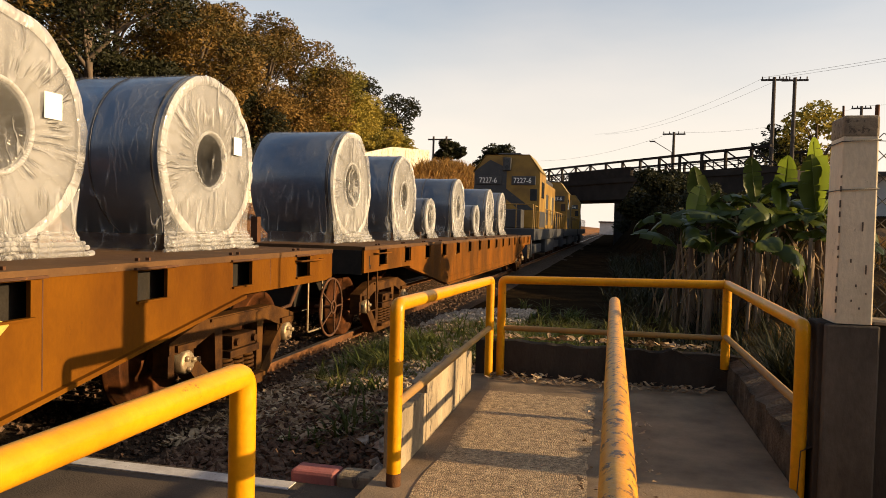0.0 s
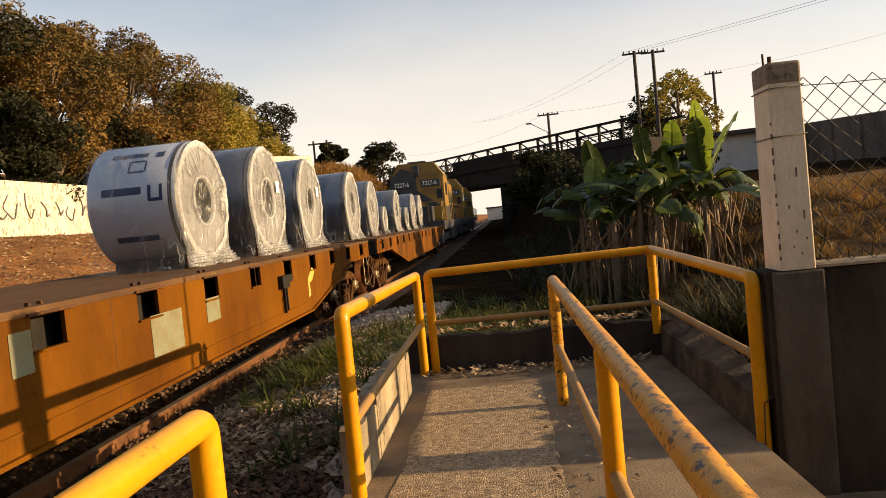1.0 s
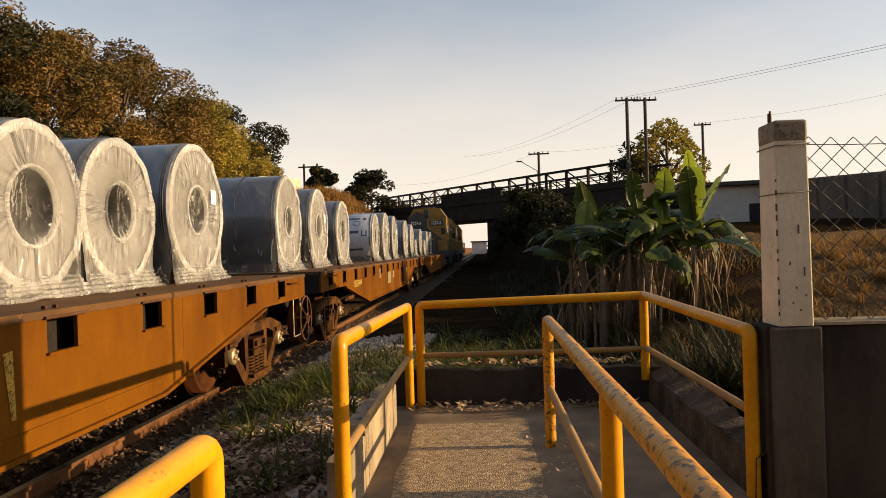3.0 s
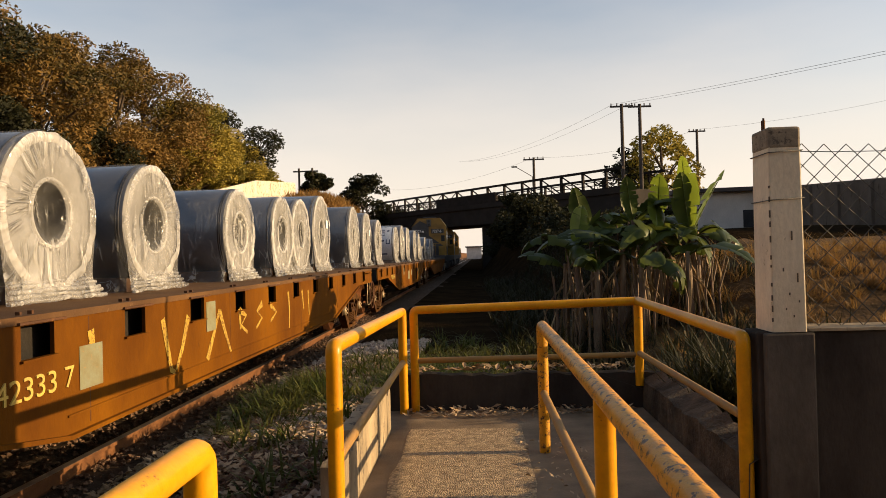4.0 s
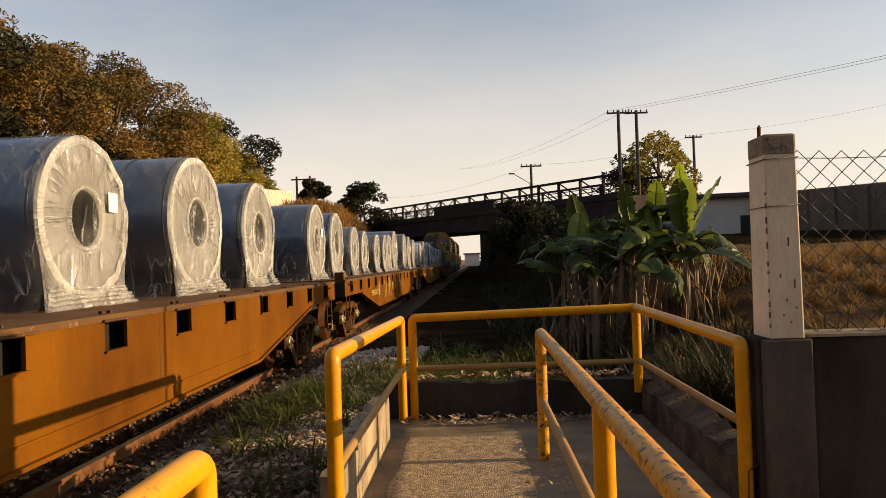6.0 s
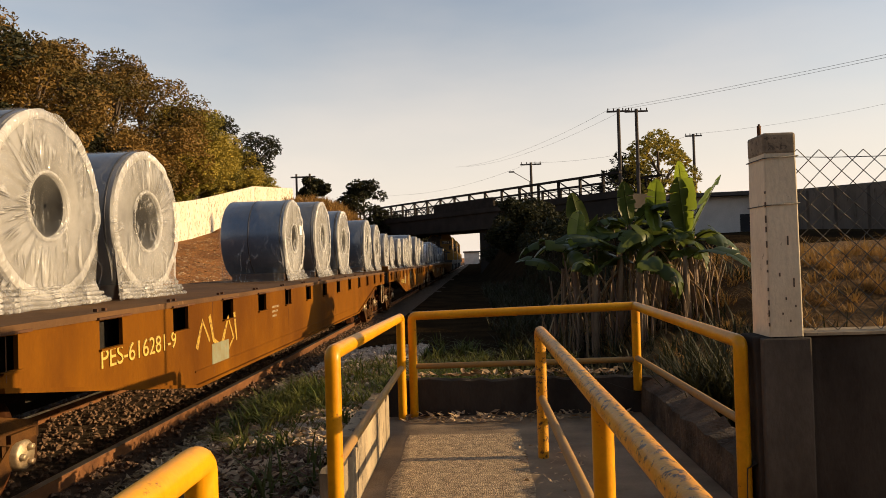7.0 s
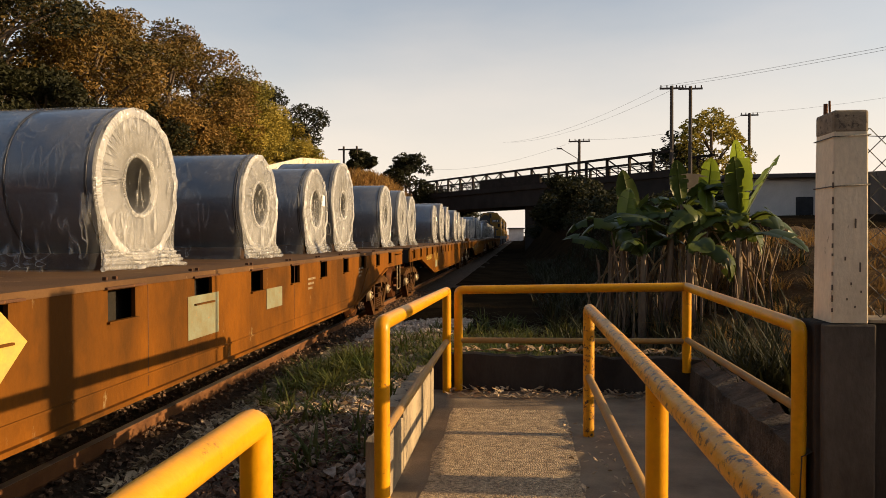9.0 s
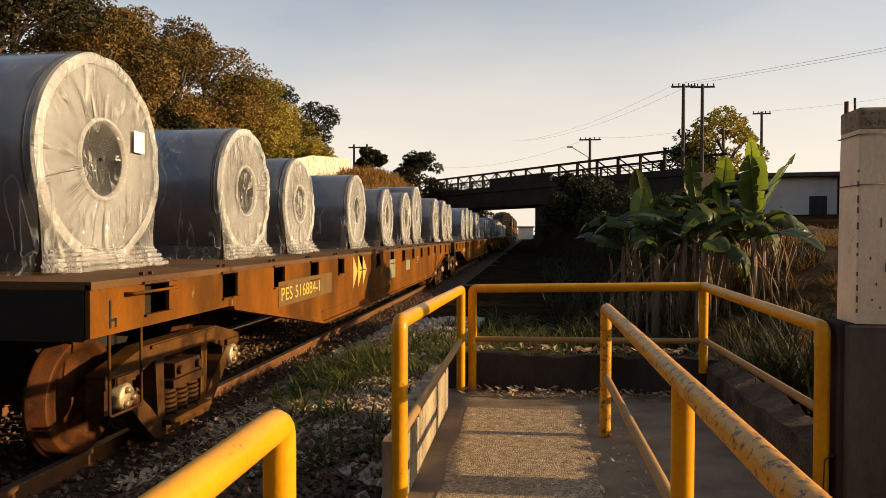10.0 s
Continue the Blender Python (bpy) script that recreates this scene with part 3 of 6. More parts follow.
# ---------------------------------------------------------------- ramp landing
def build_landing():
    floor = put("floor", Geo().box(-0.86, 1.42, -5, 6.7, -0.25, 0.0), M["floor"])
    tagged(floor, "grey concrete floor of the pedestrian ramp landing", "floor", kind="structure")
    strip = Geo()
    ys = np.arange(-5, 6.02, 0.2)
    xa = [-0.60 + 0.05 * noise.noise(Vector((0, y * 2, 1))) for y in ys]
    xb = [0.30 + 0.05 * noise.noise(Vector((5, y * 2, 1))) for y in ys]
    n = len(ys)
    strip.add([(a, y, 0.004) for a, y in zip(xa, ys)] + [(b, y, 0.004) for b, y in zip(xb, ys)], [(i, n + i, n + i + 1, i + 1) for i in range(n - 1)])
    put("aggregate_strip", strip, M["pebble"], floor, "exposed pebble strip")
    # left parapet in cast panels
    par = thing("parapet", "low cracked concrete panel parapet with rough top", "parapet", pose(-0.80, 0, 0), kind="structure")
    for a, b, h in ((3.86, 4.42, 0.34), (4.435, 5.2, 0.40), (5.215, 5.72, 0.39), (5.735, 5.95, 0.34)):
        g = Geo()
        k = 8
        top = [(a + (b - a) * i / k, h + random.uniform(-0.022, 0.015)) for i in range(k + 1)]
        g.slab_yz([(a, -0.3)] + [(b, -0.3)] + top[::-1], -0.06, 0.045)
        put("panel", g, M["concrete"], par)
    kerb = thing("end_kerb", "stained concrete kerb wall closing the landing, darkened for shade", "kerb", pose(0, 6.7, 0), kind="structure")
    g = Geo()
    k = 26
    xs = [-0.86 + (1.62 + 0.86) * i / k for i in range(k + 1)]
    hs = [0.32 + random.uniform(-0.02, 0.02) for _ in xs]
    g.add([(x, 0, -0.4) for x in xs] + [(x, 0, h) for x, h in zip(xs, hs)] + [(x, 0.2, h - 0.01) for x, h in zip(xs, hs)] + [(x, 0.2, -0.6) for x in xs],
          [(r * (k + 1) + i, r * (k + 1) + i + 1, (r + 1) * (k + 1) + i + 1, (r + 1) * (k + 1) + i) for r in range(3) for i in range(k)])
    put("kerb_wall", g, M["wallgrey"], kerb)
    side = thing("side_kerb", "broken concrete side kerb with a crumbling top", "kerb", pose(0, 0, 0), kind="structure")
    g = Geo()
    k = 24
    ys = [4.2 + 2.5 * i / k for i in range(k + 1)]
    rows = [[(1.42 + 0.01 * random.random(), y, -0.3) for y in ys]]
    rows.append([(1.42 + 0.03 * random.random(), y, 0.24 + random.uniform(-0.02, 0.02)) for y in ys])
    rows.append([(1.60 + 0.04 * random.random(), y, 0.31 + random.uniform(-0.03, 0.03)) for y in ys])
    rows.append([(1.66, y, -0.5) for y in ys])
    g.add([p for r in rows for p in r], [(r * (k + 1) + i, (r + 1) * (k + 1) + i, (r + 1) * (k + 1) + i + 1, r * (k + 1) + i + 1) for r in range(3) for i in range(k)])
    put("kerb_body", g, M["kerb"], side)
    # crossing pavement beside the ramp
    pav = put("pavement", Geo().box(-3.15, -0.87, -12, 3.78, -0.5, -0.10), M["asphalt"])
    tagged(pav, "worn grey paving of the level crossing", "pavement", kind="structure")
    put("edge_line", Geo().box(-3.1, -1.35, 3.62, 3.74, -0.098, -0.092), M["white"], pav, "worn white edge line")
    kb = thing("painted_kerb", "kerb stone painted in faded red and white", "kerb", pose(-1.1, 3.84, -0.1), kind="structure")
    for i, (a, b) in enumerate(((-0.3, -0.02), (-0.015, 0.24))):
        put("kerb_stone", Geo().box(a, b, -0.08, 0.08, -0.2, 0.07), M["redkerb"] if i == 0 else M["concrete"], kb, bevel=0.02)
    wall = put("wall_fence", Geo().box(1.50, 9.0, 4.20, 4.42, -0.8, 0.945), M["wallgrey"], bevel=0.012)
    tagged(wall, "stained concrete fence wall, darkened for shade, with a pale coping edge", "wall", kind="structure")
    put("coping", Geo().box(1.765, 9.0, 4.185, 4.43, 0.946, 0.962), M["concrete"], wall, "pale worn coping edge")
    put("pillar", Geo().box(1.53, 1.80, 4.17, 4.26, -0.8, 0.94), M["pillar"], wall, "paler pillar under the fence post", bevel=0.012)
    low = put("ground_slab", Geo().box(1.43, 9.0, -6, 4.19, -0.6, -0.30), M["floor"])
    tagged(low, "shaded concrete apron in front of the fence wall", "pavement", kind="structure")


build_landing()
# unseen wall added behind the camera to cut sky light on camera-facing sides
tagged(put("wall_back", Geo().box(-45, 30, -14.4, -14, -1, 8.5), M["wallgrey"]), "plain dark wall added out of view behind the crossing to block sky light", "wall", kind="structure")


def railing(name, label, pieces):
    """pieces: (part name, points, tube radius, corner radius, material)."""
    r = thing(name, label, "railing", None, "yellow ramp railings")
    for nm, pts, rad, cr, m in pieces:
        put(nm, Geo().tube(bend(pts, cr) if cr else pts, rad, 18), m, r)
    return r


Yw, Yo, Lo = M["yellow"], M["yellow_worn"], M["rail_low"]
R = 0.039
railing("railing", "glossy yellow tubular steel handrail with a rusty post foot", [
    ("handrail", [(-0.725, 3.62, 0.0), (-0.725, 3.62, 0.985), (-0.715, 6.60, 0.912), (-0.715, 6.60, 0.0)], R, 0.04, Yw),
    ("lower_rail", [(-0.725, 3.64, 0.44), (-0.715, 6.58, 0.46)], 0.026, 0, Lo)])
railing("railing", "yellow tubular steel end railing closing the landing", [
    ("handrail", [(-0.62, 6.70, 0.0), (-0.62, 6.70, 0.915), (1.40, 6.70, 0.955), (1.44, 4.25, 0.915), (1.44, 4.25, -0.45)], R, 0.04, Yw),
    ("post", [(1.40, 6.70, 0.2), (1.40, 6.70, 0.93)], R, 0, Yw),
    ("lower_rail", [(-0.62, 6.70, 0.455), (1.40, 6.70, 0.475)], 0.026, 0, Lo),
    ("lower_rail", [(1.40, 6.68, 0.49), (1.44, 4.25, 0.47)], 0.026, 0, Lo)])
railing("railing", "yellow middle handrail with paint chipped off its top", [
    ("handrail", [(0.42, 5.30, 0.0), (0.42, 5.30, 0.895), (0.42, -1.6, 0.90)], R, 0.05, Yo),
    ("post", [(0.42, 2.78, 0.0), (0.42, 2.78, 0.88)], R, 0, Yw),
    ("post", [(0.42, -0.6, 0.0), (0.42, -0.6, 0.88)], R, 0, Yw),
    ("lower_rail", [(0.42, 5.28, 0.42), (0.42, -1.5, 0.42)], 0.026, 0, Lo)])
railing("railing", "bright yellow tubular handrail beside the crossing", [
    ("handrail", [(-0.735, 1.985, -0.1), (-0.735, 1.985, 0.93), (-0.735, -1.5, 0.93)], 0.042, 0.05, Yw),
    ("post", [(-0.735, -0.2, -0.1), (-0.735, -0.2, 0.92)], 0.042, 0, Yw)])


foot = bpy.data.objects["railing"]
for z0, z1 in ((0.0, 0.07),):
    put("rust_scale", Geo().tube([(-0.725, 3.62, z0), (-0.725, 3.62, z1)], R + 0.0015, 18), M["rustdark"], foot, "rusted scale on the post foot")


def build_fence():
    post = thing("fence_post", "whitewashed square concrete fence post, chipped and stained", "post", pose(1.668, 4.30, 0.945))
    g = Geo()
    for z, w in ((0.0, 0.122), (0.9, 0.116), (0.905, 0.116), (1.10, 0.112), (1.115, 0.10)):
        g.v += [(-w * 0.76, -w, z), (w * 0.76, -w, z), (w * 0.76, w, z), (-w * 0.76, w, z)]
    for i in range(4):
        for k in range(4):
            g.f.append((i * 4 + k, i * 4 + (k + 1) % 4, i * 4 + 4 + (k + 1) % 4, i * 4 + 4 + k))
            g.s.append(False)
    g.f.append((16, 17, 18, 19)), g.s.append(False)
    put("shaft", g, M["post"], post, bevel=0.012)
    put("cap", Geo().box(-0.09, 0.09, -0.117, 0.117, 1.0, 1.122), M["post_cap"], post, "weathered cap", bevel=0.015)
    for z in np.arange(0.04, 0.86, 0.075):
        zz = z + random.uniform(-0.02, 0.02)
        put("chip", Geo().box(-0.094, -0.087, -0.124, -0.117, zz, zz + random.uniform(0.012, 0.04)), M["post_chip"], post)
    for x, z, l in ((0.02, 0.50, 0.05), (0.045, 0.27, 0.05), (0.0, 0.20, 0.015), (-0.02, 0.12, 0.012), (0.05, 0.16, 0.012), (-0.03, 0.33, 0.02), (0.02, 0.08, 0.012)):
        put("chip", Geo().box(x, x + 0.007, -0.1235, -0.116, z, z + l), M["post_chip"], post)
    for z in (0.72, 0.98):
        put("tie_wire", Geo().tube([(-0.094, -0.123, z), (0.094, -0.124, z + 0.01), (0.096, 0.121, z), (-0.094, 0.121, z), (-0.094, -0.123, z)], 0.003, 6), M["wire"], post)
    put("rebar", Geo().tube([(-0.06, 0, 1.1), (-0.062, 0, 1.19)], 0.006, 6), M["rustdark"], post)
    fence = thing("chain_link_fence", "sagging galvanised chain-link fence above the wall", "fence", pose(1.76, 4.32, 0.97))
    g = Geo()
    c, w, h = 0.060, 6.0, 1.06
    nx, nzz = int(w / c), int(h / c)

    def P(i, j):
        x, z = i * c, j * c * (1 + 0.0)
        return (x + 0.012 * noise.noise(Vector((x * 2, z * 2, 0))), 0.03 * noise.noise(Vector((x, z, 7))), z + 0.03 * noise.noise(Vector((x * 1.5, z, 2))) - 0.02 * math.sin(x * 1.3))
    for i in range(nx):
        for j in range(nzz):
            if (i + j) % 2 == 0:
                g.tube([P(i, j), P(i + 1, j + 1)], 0.003, 3, False)
            else:
                g.tube([P(i + 1, j), P(i, j + 1)], 0.003, 3, False)
    put("mesh", g, M["wire"], fence)
    put("top_wire", Geo().tube([P(i, nzz - 0.7) for i in range(0, nx, 4)], 0.0025, 5), M["wire"], fence)
    p2 = thing("fence_post", "thin dark iron fence stake behind the concrete post", "post", pose(2.46, 6.5, 0.3))
    put("shaft", Geo().tube([(0, 0, 0), (0.01, 0, 2.2)], 0.018, 8), M["rustdark"], p2)


build_fence()


# ---------------------------------------------------------------- train
RUN = [(0, 0.0), (0.5, 3.8), (1.0, 7.64), (1.5, 11.47), (2.0, 15.16), (2.5, 18.8), (4.0, 29.88), (4.5, 33.63), (5.0, 37.43), (5.5, 41.18),
       (7.0, 52.46), (7.5, 56.23), (8.0, 60.11), (8.5, 64.01), (9.0, 67.99), (9.5, 71.87), (10.0, 75.86)]


def moved(t):
    """How far the train has gone since the start."""
    return lerp(t, RUN)


TRAIN, WHEELSETS = [], []
WAGON_LEN, WHEEL_R = 19.3, 0.42
AXLES = (0.72, 2.58)
HALF = WAGON_LEN / 2            # of the wagon being built


def sill_bottom(d):
    """Height of the side sill's lower edge above the rail, d metres from the wagon's end."""
    return lerp(d, [(0, 0.94), (2.05, 0.94), (4.9, 0.46), (20, 0.46)])


def side_sill(sx):
    """The side of a wagon with its stake pockets as real openings."""
    g = Geo()
    top = DECK_Z - RAIL_Z - 0.02
    x0, x1 = sx * 1.37, sx * 1.40
    cuts = [-HALF, -HALF + 2.05, -HALF + 4.9, HALF - 4.9, HALF - 2.05, HALF]
    pockets = [-HALF + 0.8 + i * 1.267 for i in range(17)]
    holes = [(p - 0.17, p + 0.17) for p in pockets if p < HALF - 0.3]
    for a, b in holes:
        cuts += [a, b]
    cuts = sorted(set(round(c, 4) for c in cuts))
    for a, b in zip(cuts, cuts[1:]):
        mid = (a + b) / 2
        za, zb = sill_bottom(HALF - abs(a)), sill_bottom(HALF - abs(b))
        if any(h0 - 0.001 < mid < h1 + 0.001 for h0, h1 in holes):
            g.slab_yz([(a, top - 0.04), (b, top - 0.04), (b, top), (a, top)], x0, x1)
            g.slab_yz([(a, za), (b, zb), (b, top - 0.25), (a, top - 0.25)], x0, x1)
            g.box(*sorted((x1, sx * 1.425)), a - 0.016, b + 0.016, top - 0.262, top - 0.248)
        else:
            g.slab_yz([(a, za), (b, zb), (b, top), (a, top)], x0, x1)
    # lower flange and stiffening rib along the belly
    for y0, y1 in ((-HALF + 4.9, HALF - 4.9),):
        g.box(min(sx * 1.33, sx * 1.44), max(sx * 1.33, sx * 1.44), y0, y1, 0.43, 0.46)
        g.box(min(sx * 1.40, sx * 1.412), max(sx * 1.40, sx * 1.412), y0, y1, 0.575, 0.59)
    for s in (-1, 1):
        a, b = s * (HALF - 2.05), s * (HALF - 4.9)
        p = [(a, 0.94), (b, 0.46), (b, 0.43), (a, 0.91)]
        g.slab_yz(p if s < 0 else p[::-1], *sorted((sx * 1.33, sx * 1.44)))
    return g


def build_wheelset():
    g = Geo()
    for s in (-1, 1):
        prof = [(s * 0.735, 0.12), (s * 0.735, 0.36), (s * 0.73, 0.445), (s * 0.755, 0.448), (s * 0.765, WHEEL_R + 0.004), (s * 0.87, WHEEL_R - 0.006), (s * 0.875, WHEEL_R - 0.02), (s * 0.87, 0.345), (s * 0.82, 0.33), (s * 0.80, 0.18), (s * 0.85, 0.13), (s * 0.87, 0.09), (s * 0.87, 0.0)]
        g.lathe_x(prof, 36)
    g.lathe_x([(-1.0, 0.0), (-1.0, 0.07), (-0.8, 0.085), (0.8, 0.085), (1.0, 0.07), (1.0, 0.0)], 16)
    return g


def build_caps(s):
    g = Geo()
    g.lathe_x([(s * 0.98, 0.0), (s * 0.98, 0.10), (s * 1.20, 0.10), (s * 1.215, 0.085), (s * 1.215, 0.0)], 20)
    for k in range(3):
        a = 2 * math.pi * k / 3 + 0.3
        g.lathe_x([(s * 1.21, 0.022), (s * 1.245, 0.022), (s * 1.245, 0.0)], 8, 0.055 * math.cos(a), 0.055 * math.sin(a))
    return g


def side_frame(s):
    """Cast bogie side frame: arched top chord, sagging bottom chord, two columns round the spring window, and axle-box ends."""
    g = Geo()
    hw = (AXLES[1] - AXLES[0]) / 2

    def slab(poly, inset=0.0):
        g.slab_yz(poly, *sorted((s * 1.02, s * (1.17 - inset))))
    slab([(-hw - 0.20, 0.50), (-hw - 0.20, 0.60), (-hw - 0.06, 0.64), (-0.62, 0.735), (0.62, 0.735), (hw + 0.06, 0.64), (hw + 0.20, 0.60), (hw + 0.20, 0.50), (hw - 0.10, 0.50), (0.50, 0.60), (-0.50, 0.60), (-hw + 0.10, 0.50)][::-1])
    slab([(-0.46, -0.02), (-0.60, 0.10), (-hw + 0.06, 0.36), (-hw + 0.06, 0.52), (-0.52, 0.235), (-0.40, 0.115), (0.40, 0.115), (0.52, 0.235), (hw - 0.06, 0.52), (hw - 0.06, 0.36), (0.60, 0.10), (0.46, -0.02)][::-1], 0.004)
    for q in (-1, 1):
        slab([(q * 0.31, 0.10), (q * 0.42, 0.13), (q * 0.46, 0.66), (q * 0.33, 0.66)][::q], 0.008)
        # axle-box jaws
        slab([(q * (hw - 0.155), 0.34), (q * (hw - 0.115), 0.34), (q * (hw - 0.115), 0.55), (q * (hw - 0.155), 0.55)][::q], 0.012)
        slab([(q * (hw + 0.115), 0.32), (q * (hw + 0.20), 0.32), (q * (hw + 0.20), 0.55), (q * (hw + 0.115), 0.55)][::q], 0.012)
        g.box(*sorted((s * 1.00, s * 1.20)), q * hw - 0.13, q * hw + 0.13, 0.52, 0.575)
    # spring seat, friction wedges and the bolster's end
    g.box(*sorted((s * 0.98, s * 1.24)), -0.36, 0.36, 0.065, 0.105)
    g.box(*sorted((s * 1.06, s * 1.215)), -0.27, 0.27, 0.335, 0.40)
    g.box(*sorted((s * 1.06, s * 1.20)), -0.22, 0.22, 0.41, 0.53)
    for q in (-0.16, 0.16):
        g.tube([(s * 1.20, q, 0.47), (s * 1.235, q, 0.47)], 0.035, 8)
    # raised ribs along both chords
    g.box(*sorted((s * 1.17, s * 1.19)), -0.55, 0.55, 0.70, 0.725)
    return g


def spring():
    g = Geo()
    pts = [(0.062 * math.cos(a), 0.062 * math.sin(a), 0.11 + 0.20 * a / (2 * math.pi * 5)) for a in np.linspace(0, 2 * math.pi * 5, 60)]
    g.tube(pts, 0.016, 6)
    return g


def brake_wheel():
    g = Geo()
    ring = [(0.0, 0.33 * math.cos(a), 0.33 * math.sin(a)) for a in np.linspace(0, 2 * math.pi, 33)]
    g.tube(ring, 0.014, 8)
    g.tube([(0.025, 0.07 * math.cos(a), 0.07 * math.sin(a)) for a in np.linspace(0, 2 * math.pi, 17)], 0.014, 6)
    for k in range(5):
        a = 2 * math.pi * k / 5
        g.tube([(0.025, 0.07 * math.cos(a), 0.07 * math.sin(a)), (0.0, 0.33 * math.cos(a), 0.33 * math.sin(a))], 0.011, 6)
    g.tube([(-0.2, 0, 0), (0.03, 0, 0)], 0.02, 8)
    return g


MESHES = {}


def share_part(name, key, make, material, parent, m, label=""):
    """A part that shares one mesh with its equals."""
    key = f"{key} {HALF:.2f}"
    if key in MESHES:
        ob = new(name, MESHES[key])
        ob.matrix_basis, ob.parent = m, parent
        if label:
            ob["label"] = label
        return ob
    ob = put(name, make(), material, parent, label, m)
    MESHES[key] = ob.data
    return ob


def build_wagon(u_mid, paint, label, braked):
    w = thing("flat_wagon", label, "wagon", pose(CX, u_mid, RAIL_Z), "coil wagons of the train")
    top = DECK_Z - RAIL_Z
    share_part("deck", "deck", lambda: Geo().box(-1.41, 1.41, -HALF, HALF, top - 0.05, top), M["deck"], w, pose(0, 0, 0), "rust-brown plated deck")
    for s in (-1, 1):
        share_part("side_sill", f"sill{s}{paint.name}", lambda: side_sill(s), paint, w, pose(0, 0, 0))

        # near-black backing paints the shade inside the pocket openings
        def inner():
            g = Geo()
            g.box(*sorted((s * 1.20, s * 1.255)), -HALF + 0.05, HALF - 0.05, top - 0.34, top - 0.06)
            return g
        share_part("inner_beam", f"beam{s}", inner, M["black"], w, pose(0, 0, 0), "near-black backing that shades the stake pocket openings by its colour")

    for i in range(17):
        p = -HALF + 0.8 + i * 1.267
        if p < HALF - 0.3:
            lip = lambda: Geo().box(1.395, 1.43, -0.22, 0.27, top - 0.052, top - 0.036).box(1.30, 1.33, -0.07, -0.05, top, top + 0.022).box(1.30, 1.33, 0.05, 0.07, top, top + 0.022)
            share_part("pocket_lip", "lip", lip, M["rustdark"], w, pose(0, p, 0))
    for p in (-0.78, -0.44, -0.13, 0.21, 0.52, 0.83):
        share_part("weld_seam", f"seam{p}", lambda: Geo().box(1.3995, 1.4015, -0.004, 0.004, sill_bottom(HALF * (1 - abs(p))) + 0.03, top - 0.06), M["rustdark"], w, pose(0, p * HALF, 0))
    g0 = lambda: Geo().box(-0.32, 0.32, -HALF + 0.2, HALF - 0.2, 0.42, top - 0.06).box(-1.2, 1.2, -HALF + 2.6, -HALF + 2.8, 0.75, top - 0.06)
    share_part("centre_sill", "centre", g0, M["black"], w, pose(0, 0, 0))
    for e in (-1, 1):
        share_part("end_sill", f"end{e}", lambda: Geo().box(-1.36, 1.36, *sorted((e * (HALF - 0.03), e * (HALF + 0.0))), 0.92, top - 0.052), M["black"], w, pose(0, 0, 0))

        def coupler():
            g = Geo()
            g.box(-0.10, 0.10, *sorted((e * (HALF - 0.1), e * (HALF + 0.38))), 0.76, 0.92)
            g.box(-0.16, 0.17, *sorted((e * (HALF + 0.34), e * (HALF + 0.56))), 0.70, 0.97)
            g.tube([(0.5, e * HALF, 0.8), (0.48, e * (HALF + 0.25), 0.5), (0.4, e * (HALF + 0.5), 0.45)], 0.025, 8)
            return g
        share_part("coupler", f"coupler{e}", coupler, M["rustdark"], w, pose(0, 0, 0))
        for s in (-1, 1):
            step = lambda: Geo().tube(bend([(0, -0.19, 0.0), (0, -0.19, -0.55), (0, 0.19, -0.55), (0, 0.19, 0.0)], 0.03, 3), 0.011, 6)
            share_part("step", f"step{e}", step, M["cap"] if e > 0 else M["bogie"], w, pose(s * 1.38, e * (HALF - 0.42), 0.95), "bent-rod foot step")
            grab = lambda: Geo().tube(bend([(0, -0.3, 0), (0.07, -0.3, 0), (0.07, 0.3, 0), (0, 0.3, 0)], 0.02, 3), 0.011, 6)
            share_part("grab_handle", "grab", grab, M["rust2"], w, pose(s * 1.40, e * (HALF - 0.68), top - 0.10, 0, 0, 0 if s > 0 else 180), "yellow grab handle")
        yb = e * (HALF - (AXLES[0] + AXLES[1]) / 2)
        for s in (-1, 1):
            share_part("side_frame", f"frame{s}", lambda: side_frame(s), M["bogie"], w, pose(0, yb, 0), "cast rusty bogie side frame")
            for dx, dy in ((1.12, -0.19), (1.12, 0.0), (1.12, 0.19)):
                share_part("spring", "spring", spring, M["bogie"], w, pose(s * dx, yb + dy, 0))
        share_part("bolster", "bolster", lambda: Geo().box(-1.13, 1.13, -0.2, 0.2, 0.32, 0.52).box(-0.3, 0.3, -0.25, 0.25, 0.5, 0.72), M["bogie"], w, pose(0, yb, 0))
        for a in AXLES:
            y = e * (HALF - a)
            ws = share_part("wheelset", "wheelset", build_wheelset, M["wheel"], w, pose(0, y, WHEEL_R))
            for s in (-1, 1):
                share_part("bearing_cap", f"cap{s}", lambda: build_caps(s), M["cap"], ws, pose(0, 0, 0), "pale bolted bearing cap")
            WHEELSETS.append((ws, y))
    if braked:
        share_part("brake_wheel", "brake_wheel", brake_wheel, M["rustdark"], w, pose(1.42, HALF - 0.05, 0.62), "spoked handbrake wheel")
    else:
        share_part("slot_plate", "slot_plate", lambda: Geo().box(1.399, 1.404, -0.02, 0.0, -0.09, 0.09).box(1.399, 1.404, 0.0, 0.05, -0.05, -0.03).box(1.399, 1.404, 0.04, 0.06, -0.09, -0.03), M["black"], w, pose(0, -HALF + 0.22, top - 0.22))
        share_part("stake", "stake", lambda: Geo().box(-0.05, 0.05, -0.05, 0.05, 0, 0.36), M["rustdark"], w, pose(-0.35, -HALF + 0.35, top))
